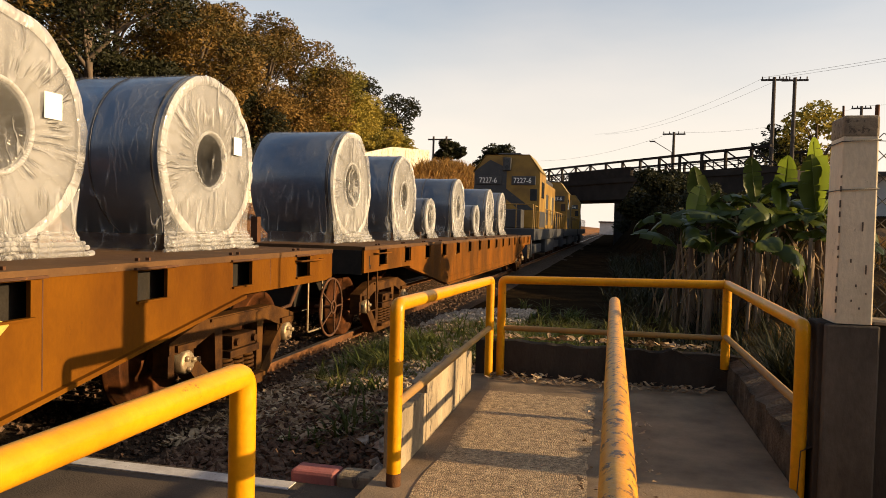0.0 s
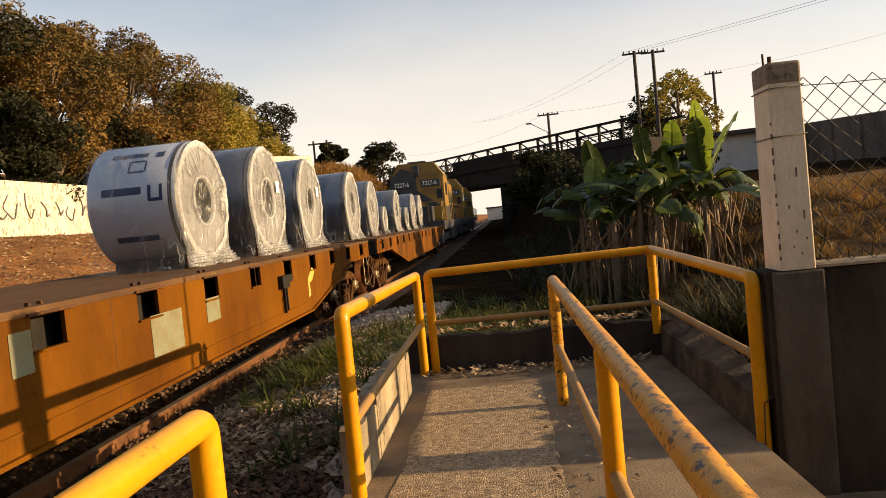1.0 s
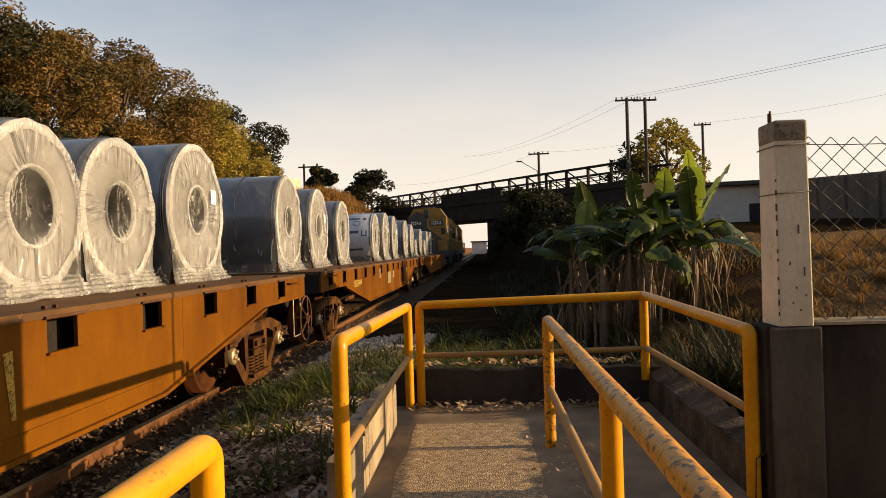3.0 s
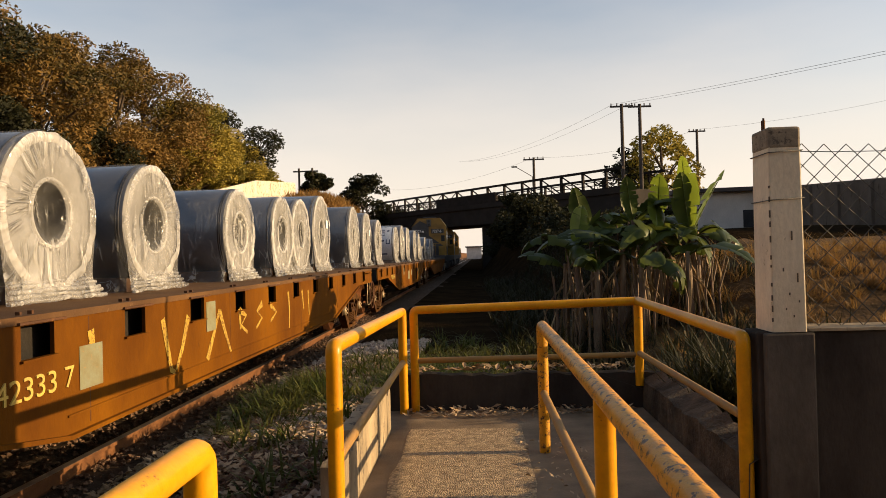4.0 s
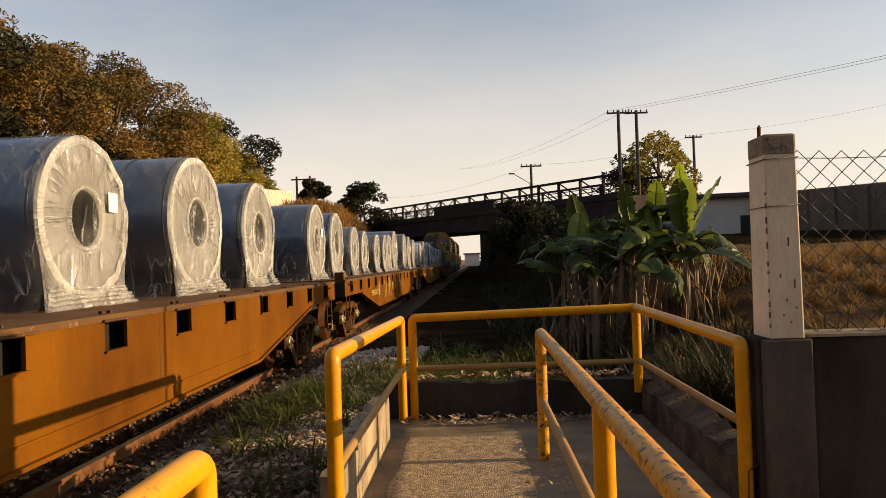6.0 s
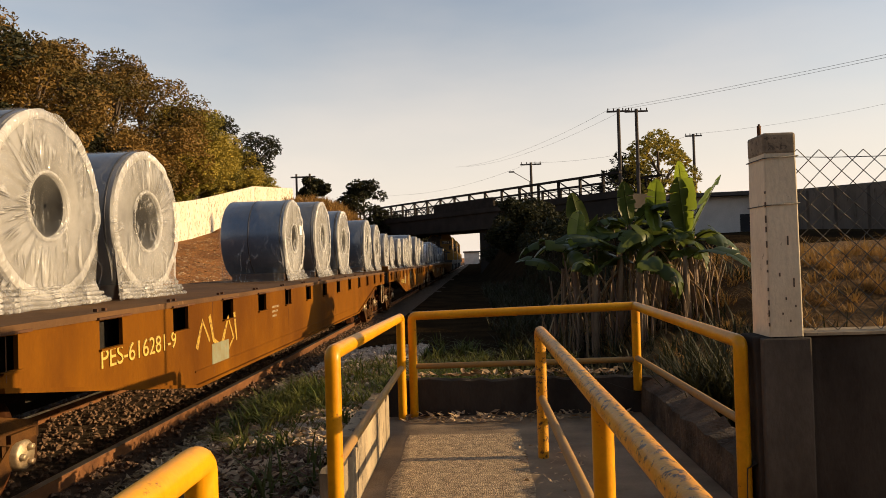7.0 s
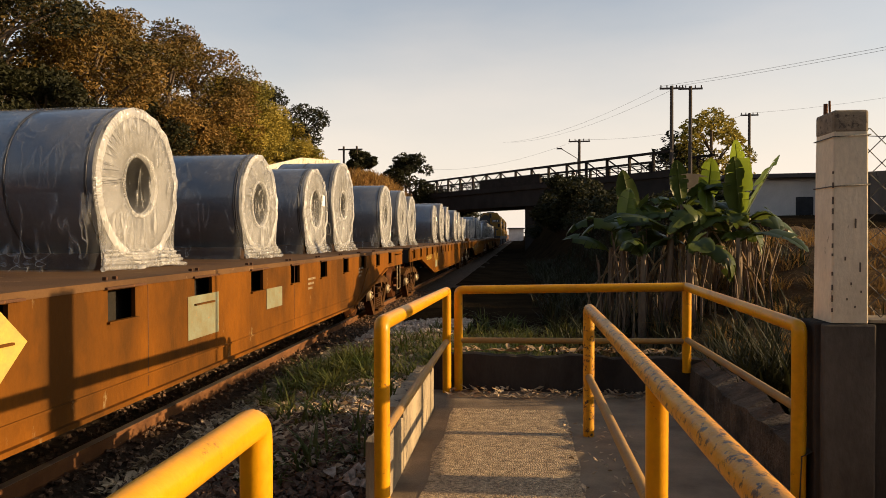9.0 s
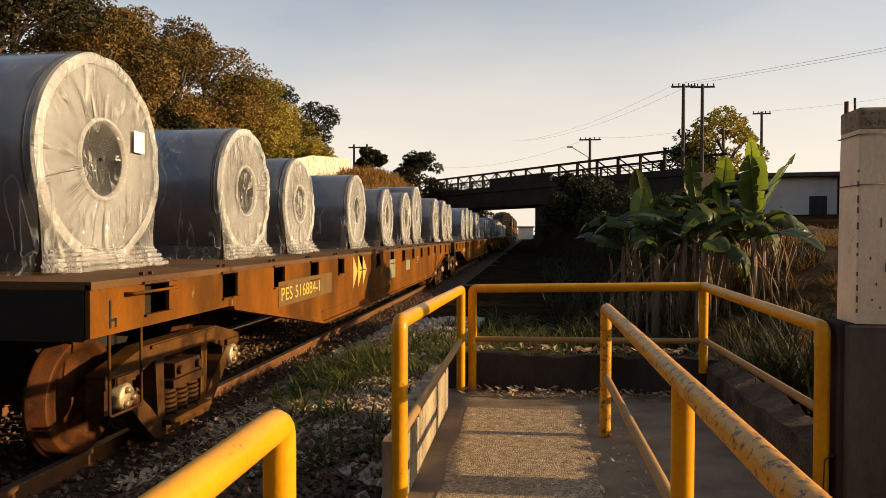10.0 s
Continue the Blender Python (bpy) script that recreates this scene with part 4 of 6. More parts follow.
    TRAIN.append((w, CX, u_mid, RAIL_Z))
    return w


COUPLINGS = (28.7, 8.26, -10.9, -30.5, -50.9, -72.1, -91.5)   # along the train at the start
SIDE_X = 1.403


def u_of(k):
    """Middle of wagon k along the train at the start; wagon 0 is next to the locomotive."""
    return (COUPLINGS[k] + COUPLINGS[k + 1]) / 2


wagons = []
for k, (paint, lab) in enumerate(((M["rust2"], "rust-brown flat wagon with faded side sills, carrying wrapped coils"),
                                  (M["rust"], "orange-brown flat wagon with stake pockets and worn lettering"),
                                  (M["rust"], "orange-brown flat wagon with smeared yellow paint on its side"),
                                  (M["rust"], "orange-brown flat wagon with yellow number lettering"),
                                  (M["rust2"], "orange-brown flat wagon with yellow arrows and faded patches"),
                                  (M["rust"], "orange-brown flat wagon at the following end of the train"))):
    HALF = (COUPLINGS[k] - COUPLINGS[k + 1] - 1.1) / 2
    wagons.append(build_wagon(u_of(k), paint, lab, k in (1, 2)))


h2 = (COUPLINGS[2] - COUPLINGS[3] - 1.1) / 2
put("end_stake", Geo().box(-0.10, 0.10, -0.05, 0.05, 0, 0.16), M["rust2"], wagons[2], "short rusty corner stake", pose(1.28, -h2 + 0.06, DECK_Z - RAIL_Z), 0.01)
put("end_stake", Geo().box(-0.16, 0.16, -0.07, 0.07, 0, 0.34), M["black"], wagons[2], "black corner stake", pose(-0.55, -h2 + 0.08, DECK_Z - RAIL_Z), 0.01)


def on_side(k, u, z):
    """A pose on the near side of wagon k, facing out, at u along the train and z in the world."""
    return pose(SIDE_X, u - u_of(k), z - RAIL_Z, 90, 0, 90)


def patch(k, name, poly, material, u, z, label=""):
    """A thin painted shape on a wagon's side; poly in metres along and up."""
    n = len(poly)
    g = Geo().add([(a, b, 0.0) for a, b in poly] + [(a, b, 0.002) for a, b in poly], [tuple(range(n))[::-1], tuple(range(n, 2 * n))] + [(i, (i + 1) % n, n + (i + 1) % n, n + i) for i in range(n)])
    return put(name, g, material, wagons[k], label, on_side(k, u, z))


def rect(w, h):
    return [(0, 0), (w, 0), (w, h), (0, h)]


lettering("number", "PES624344 4", 0.20, on_side(1, -7.3, 0.68), M["letter"], wagons[1], 0.90)
lettering("number", "PES642333 7", 0.20, on_side(2, -26.25, 0.60), M["letter"], wagons[2], 1.22)
lettering("number", "PES-616281-9", 0.205, on_side(3, -47.2, 0.70), M["letter"], wagons[3], 1.15)
lettering("number", "PES 516884-1", 0.205, on_side(4, -68.2, 0.68), M["letter"], wagons[4], 1.30)
patch(4, "number_panel", rect(2.06, 0.27), M["panel"], -68.26, 0.62, "faded greenish-buff panel behind the number")
patch(1, "paint_patch", rect(0.56, 0.34), M["teal"], -1.95, 0.51, "faded pale grey-green patch")
patch(1, "paint_patch", rect(0.32, 0.23), M["teal"], -0.86, 0.63, "faded pale grey-green patch")
patch(1, "paint_patch", rect(0.2, 0.26), M["teal"], -3.6, 0.72, "faded pale patch")
patch(1, "paint_run", [(0, 0), (0.12, 0.02), (0.10, 0.2), (0.28, 0.24), (0.42, 0.36), (0.30, 0.42), (0.12, 0.33), (0.02, 0.26)], M["letter"], 2.72, 0.46, "splash of yellow paint")
bracket = Geo().box(0.0, 0.07, -0.14, 0.14, -0.10, 0.06).box(0.0, 0.05, 0.16, 0.36, -0.04, 0.05).box(0.01, 0.05, -0.03, 0.0, -0.42, -0.10).box(0.01, 0.05, 0.06, 0.085, -0.40, -0.10)
put("hanging_bracket", bracket, M["black"], wagons[1], "black bracket hanging on the side sill", pose(SIDE_X, 1.5 - u_of(1), 0.82 - RAIL_Z), 0.004)
patch(2, "paint_patch", rect(0.3, 0.3), M["teal"], -24.9, 0.55, "faded pale patch")
patch(2, "paint_patch", rect(0.25, 0.3), M["teal"], -22.6, 0.7, "faded pale patch")
def stroke(k, u, pts, width, label="smeared yellow paint stroke"):
    """A brushed line on a wagon's side, thinner towards its end; points in metres along and in world height."""
    left, right = [], []
    for i, (a, z) in enumerate(pts):
        p, q = pts[max(0, i - 1)], pts[min(len(pts) - 1, i + 1)]
        d = Vector((q[0] - p[0], q[1] - p[1])).normalized()
        wd = width * (1 - 0.5 * i / max(1, len(pts) - 1)) / 2
        left.append((a - d.y * wd, z + d.x * wd))
        right.append((a + d.y * wd, z - d.x * wd))
    n = len(pts)
    g = Geo().add([(a, b, 0.0015) for a, b in left + right], [(i, i + 1, n + i + 1, n + i) for i in range(n - 1)])
    put("paint_stroke", g, M["smear"], wagons[k], label, on_side(k, u, 0.0))


for u, pts in ((-24.75, ((0.0, 0.95), (0.03, 0.75), (0.01, 0.55))), (-23.6, ((0.0, 0.92), (0.16, 0.45), (0.24, 0.42))), (-23.6, ((0.55, 0.90), (0.40, 0.62), (0.26, 0.44))),
               (-22.6, ((0.0, 0.42), (0.22, 0.70), (0.36, 0.90))), (-22.25, ((0.02, 0.88), (0.16, 0.66), (0.34, 0.40))), (-21.6, ((0.0, 0.86), (0.02, 0.62))), (-21.6, ((0.0, 0.84), (0.22, 0.76), (0.04, 0.66), (0.26, 0.56))),
               (-21.0, ((0.26, 0.86), (0.04, 0.78), (0.24, 0.68), (0.0, 0.58))), (-20.4, ((0.0, 0.82), (0.28, 0.70), (0.0, 0.60))), (-19.5, ((0.0, 0.94), (0.05, 0.70), (0.02, 0.42))), (-18.7, ((0.0, 0.92), (0.10, 0.62))), (-18.3, ((0.0, 0.90), (0.04, 0.50)))):
    stroke(2, u, pts, 0.085)
for u, pts in ((-45.4, ((0.0, 0.62), (0.16, 0.88), (0.34, 0.66))), (-45.05, ((0.0, 0.92), (0.10, 0.66), (0.30, 0.58))), (-44.7, ((0.0, 0.60), (0.20, 0.86), (0.36, 0.62), (0.20, 0.52))), (-44.3, ((0.0, 0.90), (0.06, 0.58)))):
    stroke(3, u, pts, 0.07)
for k, u, n, sz in ((4, -65.0, 3, 0.5),):
    for i in range(n):
        a = i * sz * 0.62
        patch(k, "arrow_mark", [(a, 0), (a + sz * 0.55, sz * 0.5), (a, sz)], M["letter"], u, 0.58, "yellow arrow-shaped painted mark")
patch(4, "paint_patch", rect(0.6, 0.36), M["teal"], -62.18, 0.55, "faded teal patch")
patch(4, "paint_patch", rect(0.5, 0.22), M["teal"], -60.35, 0.62, "faded teal patch")
patch(3, "paint_patch", rect(0.5, 0.22), M["teal"], -45.0, 0.4, "faded teal patch")
for k, u in ((3, -42.8), (4, -58.85), (4, -55.95)):
    for i in range(3):
        patch(k, "small_lettering", rect(0.34 - 0.07 * i, 0.028), M["dim_letter"], u, 0.84 - 0.06 * i, "small unreadable white lettering")


put("hanging_wire", Geo().tube([(0, 0, 0.03), (-0.30, -0.12, 0.05), (-0.67, -0.36, 0.06), (-1.22, -0.62, 0.06), (-1.74, -0.68, 0.07)], 0.011, 6), M["rust2"], wagons[4], "loose wire hanging from a stake pocket", on_side(4, -55.31, 0.84))


# ---------------------------------------------------------------- coils
def coil_film(d, w, seed):
    """Loose film over a coil: round top, pulled in below the middle and gathered round the foot."""
    r = d / 2 + 0.015
    cz = d / 2 + 0.06
    rnd = random.Random(seed)
    ph = [rnd.uniform(0, 6.28) for _ in range(6)]
    prof = []
    n = 26
    for i in range(n + 1):
        a = math.pi * i / n
        prof.append((-math.cos(a) * r, cz + math.sin(a) * r))
    low = [(0.96, 0.62), (0.92, 0.36), (0.91, 0.20), (0.97, 0.12), (0.95, 0.08), (1.03, 0.0)]
    right = [(r * a, cz * b) for a, b in low]
    left = [(-r * a, cz * b) for a, b in low][::-1]
    prof = left + prof + right
    m = len(prof)

    def wob(x, y, z, amp):
        return amp * noise.noise(Vector((x * 4 + seed, y * 3.2, z * 2.2))) + amp * 0.6 * noise.noise(Vector((x * 11, y * 9 + seed, z * 6)))
    xs = [-w - 0.02, -w * 0.85, -w * 0.6, -w * 0.35, -w * 0.12, -0.05, 0.0]
    g = Geo()
    for x in xs:
        k = 1.0 if x < -0.01 else 0.97
        for y, z in prof:
            o = wob(x, y, z, 0.032)
            g.v.append((x, y * k + o, cz + (z - cz) * k + o * 0.6 if z > cz * 0.5 else z))
    for i in range(len(xs) - 1):
        for j in range(m - 1):
            g.f.append((i * m + j, (i + 1) * m + j, (i + 1) * m + j + 1, i * m + j + 1))
            g.s.append(True)
    side = g
    # front and back sheets: rings of the outline drawn in towards the bore
    f = Geo()
    polar = sorted((math.atan2(z - cz, y), math.hypot(y, z - cz)) for y, z in prof + [(prof[-1][0] * q, 0.004) for q in (0.8, 0.55, 0.3, 0.0, -0.3, -0.55, -0.8)])
    pa, pr = [p[0] for p in polar], [p[1] for p in polar]
    na = 84
    rings = [1.0, 0.97, 0.93, 0.88, 0.83, 0.78, 0.73, 0.68, 0.63, 0.58, 0.53, 0.48, 0.43, 0.38, 0.33, 0.28, 0.22, 0.16, 0.1, 0.02]

    def ridge(x, y, z):
        return 1 - 2.2 * min(0.45, abs(noise.noise(Vector((x, y, z)))))
    for q, t in enumerate(rings):
        for i in range(na):
            phi = -math.pi + 2 * math.pi * i / na
            rad = float(np.interp(phi, pa, pr))
            k2 = smooth((t - 0.45) / 0.55)
            rr = t * (rad * k2 + r * (1 - k2)) * 0.975
            yy, zz = math.cos(phi) * rr, cz + math.sin(phi) * rr
            dip = -0.03 * smooth((0.27 - rr) / 0.08)
            pull = smooth((0.42 - abs(rr - 0.42)) / 0.3)
            fold = 0.018 * ridge(math.cos(phi) * 4.2 + seed, math.sin(phi) * 4.2, t * 0.8) * pull + 0.022 * noise.noise(Vector((yy * 2.2 + seed, zz * 2.2, 2.0))) + 0.010 * ridge(yy * 5 + seed, zz * 2.6, 2.0)
            low = 0.05 * smooth((0.22 - zz) / 0.2)
            f.v.append((0.012 + low + dip + fold * (0.35 if q == 0 else 1.0), yy, max(0.004, zz)))
    # the taut rim over the coil's outer edge
    rim = Geo()
    for q, (rad, out) in enumerate(((r - 0.10, 0.016), (r - 0.075, 0.027), (r - 0.04, 0.030), (r - 0.012, 0.014))):
        for i in range(na):
            phi = -math.pi + 2 * math.pi * i / na
            jig = 0.016 * noise.noise(Vector((math.cos(phi) * 5 + seed, math.sin(phi) * 5, rad * 3)))
            rim.v.append((out + 0.012 + jig, math.cos(phi) * (rad + jig), max(0.004, cz + math.sin(phi) * (rad + jig))))
    for q in range(3):
        for i in range(na):
            j = (i + 1) % na
            rim.f.append((q * na + i, q * na + j, (q + 1) * na + j, (q + 1) * na + i))
            rim.s.append(True)
    inner = next(q for q, t in enumerate(rings) if t * r * 0.975 < 0.33)
    disc = Geo()
    disc.v = f.v[inner * na:]
    f.v = f.v[:(inner + 1) * na]
    for geo, n_r in ((f, inner), (disc, len(rings) - 1 - inner)):
        for q in range(n_r):
            for i in range(na):
                j = (i + 1) % na
                geo.f.append((q * na + i, q * na + j, (q + 1) * na + j, (q + 1) * na + i))
                geo.s.append(True)
    # gathered folds round the foot
    foot = Geo()
    for h, rad, out in ((0.022, 0.022, 0.075), (0.062, 0.02, 0.05), (0.10, 0.019, 0.045), (0.14, 0.016, 0.02), (0.175, 0.012, 0.012)):
        pts = []
        for i in range(15):
            s = -1 + 2 * i / 14
            pts.append((0.02 + out + 0.02 * noise.noise(Vector((s * 3, seed, h * 30))), s * r * (1.02 - h), h + 0.022 * noise.noise(Vector((s * 3, h * 20, seed)))))
        foot.tube(pts, rad, 8)
    return side, f, foot, disc, rim


def build_coil(u, d, w, steel, label, x_face=-3.6):
    seed = int(abs(u) * 10) % 97
    c = thing("steel_coil", label, "coil", pose(x_face, u, DECK_Z), "wrapped steel coils on the wagons")
    r, cz, b = d / 2, d / 2 + 0.06, 0.26 + 0.02 * (seed % 4)
    g = Geo().lathe_x([(-0.02, b), (0.0, b + 0.01), (0.0, r - 0.02), (-0.015, r - 0.004)], 48, 0, cz)
    put("end_board", g, M["face"], c, "pale end protector ring")
    g = Geo().lathe_x([(-0.016, r - 0.003), (-0.03, r), (-w + 0.03, r), (-w + 0.01, r - 0.02), (-w, r - 0.03), (-w, b)], 48, 0, cz)
    put("winding", g, steel, c)
    g = Geo().lathe_x([(-0.01, b + 0.001), (-w, b + 0.001)], 32, 0, cz)
    put("bore", g, M["bore"], c)
    bands = (-0.05, -0.075) if seed % 2 else (-0.06, -w * 0.55)
    for i, x in enumerate(bands):
        put("strap", Geo().lathe_x([(x, r + 0.001), (x, r + 0.006), (x - 0.022, r + 0.006), (x - 0.022, r + 0.001)], 48, 0, cz), M["band"], c)
    for q in (-0.35, 0.35):
        put("chock", Geo().box(-w + 0.1, -0.1, q - 0.07, q + 0.07, 0, 0.15), M["sleeper"], c, "timber chock")
    a, f, foot, disc, rim = coil_film(d, w, seed)
    put("film", a, M["film"], c, "clear plastic film stretched over the coil")
    put("film_face", f, M["film_face"], c, "crumpled clear film over the coil's end")
    put("bore_film", disc, M["film_bore"], c, "clearer film drawn over the open bore")
    put("film_rim", rim, M["film_rim"], c, "brighter taut film round the coil's edge")
    ring = Geo().lathe_x([(0.018, b + 0.005), (0.034, b + 0.014), (0.036, b + 0.032), (0.018, b + 0.045)], 40, 0, cz)
    put("bore_ring", ring, M["film_rim"], c, "pale film-covered ring round the bore")
    put("film_foot", foot, M["film_face"], c, "gathered film folds")
    if u in (6.44, 3.83, -6.85, -13.48, -28.82, -38.33, -55.66, -70.1):
        yy, zz = 0.30 * d, cz + 0.12 * d
        put("label_sheet", Geo().box(0.033, 0.035, yy - 0.085, yy + 0.085, zz - 0.095, zz + 0.095), M["paper"], c, "white paper label")
    TRAIN.append((c, x_face, u, DECK_Z))
    return c


B1, G1, P1 = M["steel_blue"], M["steel_grey"], M["steel_pale"]
LB = "blue-grey steel coil wrapped in crumpled clear plastic film"
LG = "dark grey steel coil wrapped in crumpled clear plastic film"
LS = "small steel coil bundled in white crumpled film"
COILS = [  # u, diameter, width, wrap, label
    (10.48, 1.65, 1.30, B1, LB), (13.33, 1.56, 1.25, B1, LB), (15.4, 0.83, 0.75, G1, LS), (18.33, 1.46, 1.45, B1, LB), (20.9, 0.86, 0.8, G1, LS), (23.2, 1.46, 1.3, B1, LB), (25.9, 1.48, 1.3, B1, LB),
    (6.44, 1.67, 1.30, B1, LB), (3.83, 1.67, 1.20, G1, LG), (-4.2, 1.56, 1.10, G1, LG), (-6.85, 1.65, 1.20, G1, LG), (-9.25, 1.69, 1.30, G1, LG),
    (-13.48, 1.66, 1.35, B1, LB), (-15.39, 1.44, 1.0, G1, LG), (-16.76, 1.38, 1.2, G1, LG), (-19.09, 1.31, 1.45, G1, LG), (-21.95, 1.31, 1.1, G1, LG), (-23.85, 1.36, 1.4, G1, LG), (-26.52, 1.59, 1.2, B1, LB), (-28.82, 1.63, 1.25, B1, LB),
    (-33.07, 1.65, 1.15, B1, LB), (-35.7, 1.69, 1.2, G1, LG), (-38.33, 1.51, 1.2, B1, LB), (-44.63, 1.52, 1.0, G1, LG), (-46.45, 1.60, 1.4, G1, LG), (-49.16, 1.56, 1.45, G1, LG),
    (-53.72, 1.69, 1.2, G1, LG), (-55.66, 1.40, 1.5, G1, LG), (-58.34, 1.34, 1.5, G1, LG), (-61.44, 1.42, 1.45, G1, LG), (-65.06, 1.38, 1.3, G1, LG), (-67.13, 1.52, 1.3, G1, LG), (-70.1, 1.69, 1.4, G1, LG),
    (-74.9, 1.56, 1.3, G1, LG)]
for u, d, w, st, lab in COILS:
    build_coil(u, d, w, st, lab)
printed = build_coil(1.31, 1.50, 1.10, P1, "pale wrapped steel coil with navy printing, under clear film")


def curved_patch(x0, x1, a0, a1, r, cz):
    """A thin sheet on the coil's round side; angles in degrees up from the horizontal, on the side facing back."""
    k = 6
    g = Geo()
    for i in range(k + 1):
        a = radians(a0 + (a1 - a0) * i / k)
        for x in (x0, x1):
            g.v.append((x, -math.cos(a) * r, cz + math.sin(a) * r))
    for i in range(k):
        g.f.append((2 * i, 2 * i + 1, 2 * i + 3, 2 * i + 2)), g.s.append(True)
    return g


for x0, x1, a0, a1 in ((-0.9, -0.42, 8, 15), (-0.34, -0.30, 2, 16), (-0.20, -0.16, 2, 16), (-0.335, -0.165, 1, 4), (-0.82, -0.3, -36, -30), (-0.85, -0.4, 48, 54), (-0.3, -0.2, 46, 54), (-0.6, -0.58, 30, 42), (-0.4, -0.38, 30, 42), (-0.6, -0.4, 41, 43), (-0.6, -0.4, 29, 31)):
    put("printed_bar", curved_patch(x0, x1, a0, a1, 0.7525, 0.81), M["print"], printed, "navy printed bar")


# ---------------------------------------------------------------- locomotive
def build_loco(u, label, number):
    """u: its rear end along the train at the start."""
    lo = thing("locomotive", label, "locomotive", pose(CX, u, RAIL_Z), "locomotives of the train")
    Yl, Dk = M["loco_yellow"], M["loco_dark"]
    L = 17.5
    put("frame", Geo().box(-1.4, 1.4, 0.0, L, 1.05, 1.55), Dk, lo, "dark underframe", bevel=0.03)
    put("fuel_tank", Geo().box(-1.3, 1.3, 6.2, 11.2, 0.35, 1.05), Dk, lo, bevel=0.08)
    # rear cab with chamfered roof edges
    g = Geo()
    sec = [(-1.45, 1.55), (1.45, 1.55), (1.45, 4.0), (0.95, 4.72), (-0.95, 4.72), (-1.45, 4.0)]
    n = len(sec)
    g.add([(x, 1.3, z) for x, z in sec] + [(x, 3.9, z) for x, z in sec], [tuple(range(n))[::-1], tuple(range(n, 2 * n))] + [(i, (i + 1) % n, n + (i + 1) % n, n + i) for i in range(n)])
    put("cab", g, Yl, lo, bevel=0.03)
    front = lambda poly: Geo().add([(x, 1.292, z) for x, z in poly] + [(x, 1.297, z) for x, z in poly], [tuple(range(len(poly)))[::-1], tuple(range(len(poly), 2 * len(poly)))])
    put("dark_panel", front([(-1.44, 1.6), (-0.02, 1.6), (-0.02, 4.15), (-0.75, 4.5), (-1.44, 4.0)]), Dk, lo, "dark grey painted half")
    put("chevron", front([(-0.02, 3.25), (1.2, 2.35), (0.55, 2.35), (-0.02, 2.8)]), Dk, lo, "dark diagonal stripe")
    put("low_hood", Geo().box(-0.8, 0.8, 0.35, 1.28, 1.55, 2.35), Dk, lo, "dark low end hood", bevel=0.05)
    for x in (-1.25, 1.02):
        put("end_window", Geo().box(x, x + 0.3, 1.27, 1.29, 2.75, 3.25), M["pane"], lo, bevel=0.01)
    put("cab_window", Geo().box(1.45, 1.462, 1.9, 3.1, 2.9, 3.6), M["pane"], lo, bevel=0.006)
    put("cab_side_stripe", Geo().box(1.45, 1.458, 1.32, 3.88, 1.6, 2.3), Dk, lo, "dark painted band")
    put("roof_vent", Geo().box(-0.5, 0.5, 1.9, 3.2, 4.72, 4.86), Dk, lo, bevel=0.03)
    for y in (5.6, 8.4, 11.6, 14.4):
        put("exhaust_stack", Geo().box(-0.45, 0.45, y, y + 1.3, 4.34, 4.58), Dk, lo, bevel=0.04)
    put("roof", Geo().add([(0.96, 1.25, 4.73), (-0.96, 1.25, 4.73), (-0.96, 3.95, 4.73), (0.96, 3.95, 4.73), (1.5, 1.2, 3.98), (-1.5, 1.2, 3.98), (-1.5, 4.0, 3.98), (1.5, 4.0, 3.98)], [(0, 1, 2, 3), (4, 0, 3, 7), (1, 5, 6, 2)]), M["loco_roof"], lo, "dusty olive roof")
    put("end_door", Geo().box(0.75, 1.35, 1.27, 1.3, 1.6, 2.3), Yl, lo, bevel=0.01)
    put("number_box", Geo().box(0.2, 1.25, 1.25, 1.3, 3.42, 3.80), Dk, lo, bevel=0.02)
    put("number_box", Geo().box(-1.3, -0.25, 1.25, 1.3, 3.42, 3.80), Dk, lo, bevel=0.02)
    for x in (0.28, -1.22):
        lettering("number", number, 0.33, pose(x, 1.246, 3.5, 90, 0, 0), M["paper"], lo, 0.85)
    put("lamp_housing", Geo().box(-0.18, 0.18, 1.18, 1.3, 4.02, 4.6), Dk, lo, bevel=0.04)
    for z in (4.17, 4.45):
        g = Geo().tube([(0, 1.17, z), (0, 1.25, z)], 0.09, 14)
        put("headlamp", g, M["pane"], lo, "round dark lamp lens")
    for x in (-1.3, -0.6, 0.6, 1.3):
        put("end_stanchion", Geo().tube([(x, 0.1, 1.55), (x, 0.1, 2.55)], 0.022, 6), Yl, lo)
    put("end_rail", Geo().tube([(-1.3, 0.1, 2.55), (1.3, 0.1, 2.55)], 0.022, 6), Yl, lo)
    # hood with louvred doors
    put("hood", Geo().box(-0.85, 0.85, 3.9, L - 0.6, 1.55, 4.1), Yl, lo, bevel=0.06)
    put("roof_cowl", Geo().box(-0.8, 0.8, 5.0, L - 2, 4.1, 4.35), Dk, lo, bevel=0.06)
    for i in range(9):
        y = 4.1 + i * 1.3
        put("hood_door", Geo().box(0.851, 0.875, y, y + 1.15, 1.75, 3.45), Yl if i % 3 == 0 else M["loco_roof"] if i % 3 == 1 else Dk, lo, bevel=0.008)
    for s in (-1, 1):
        put("handrail", Geo().tube([(s * 1.36, 0.2, 2.5), (s * 1.36, L - 0.2, 2.5)], 0.022, 6), Yl, lo)
        for i in range(12):
            y = 0.2 + i * (L - 0.4) / 11
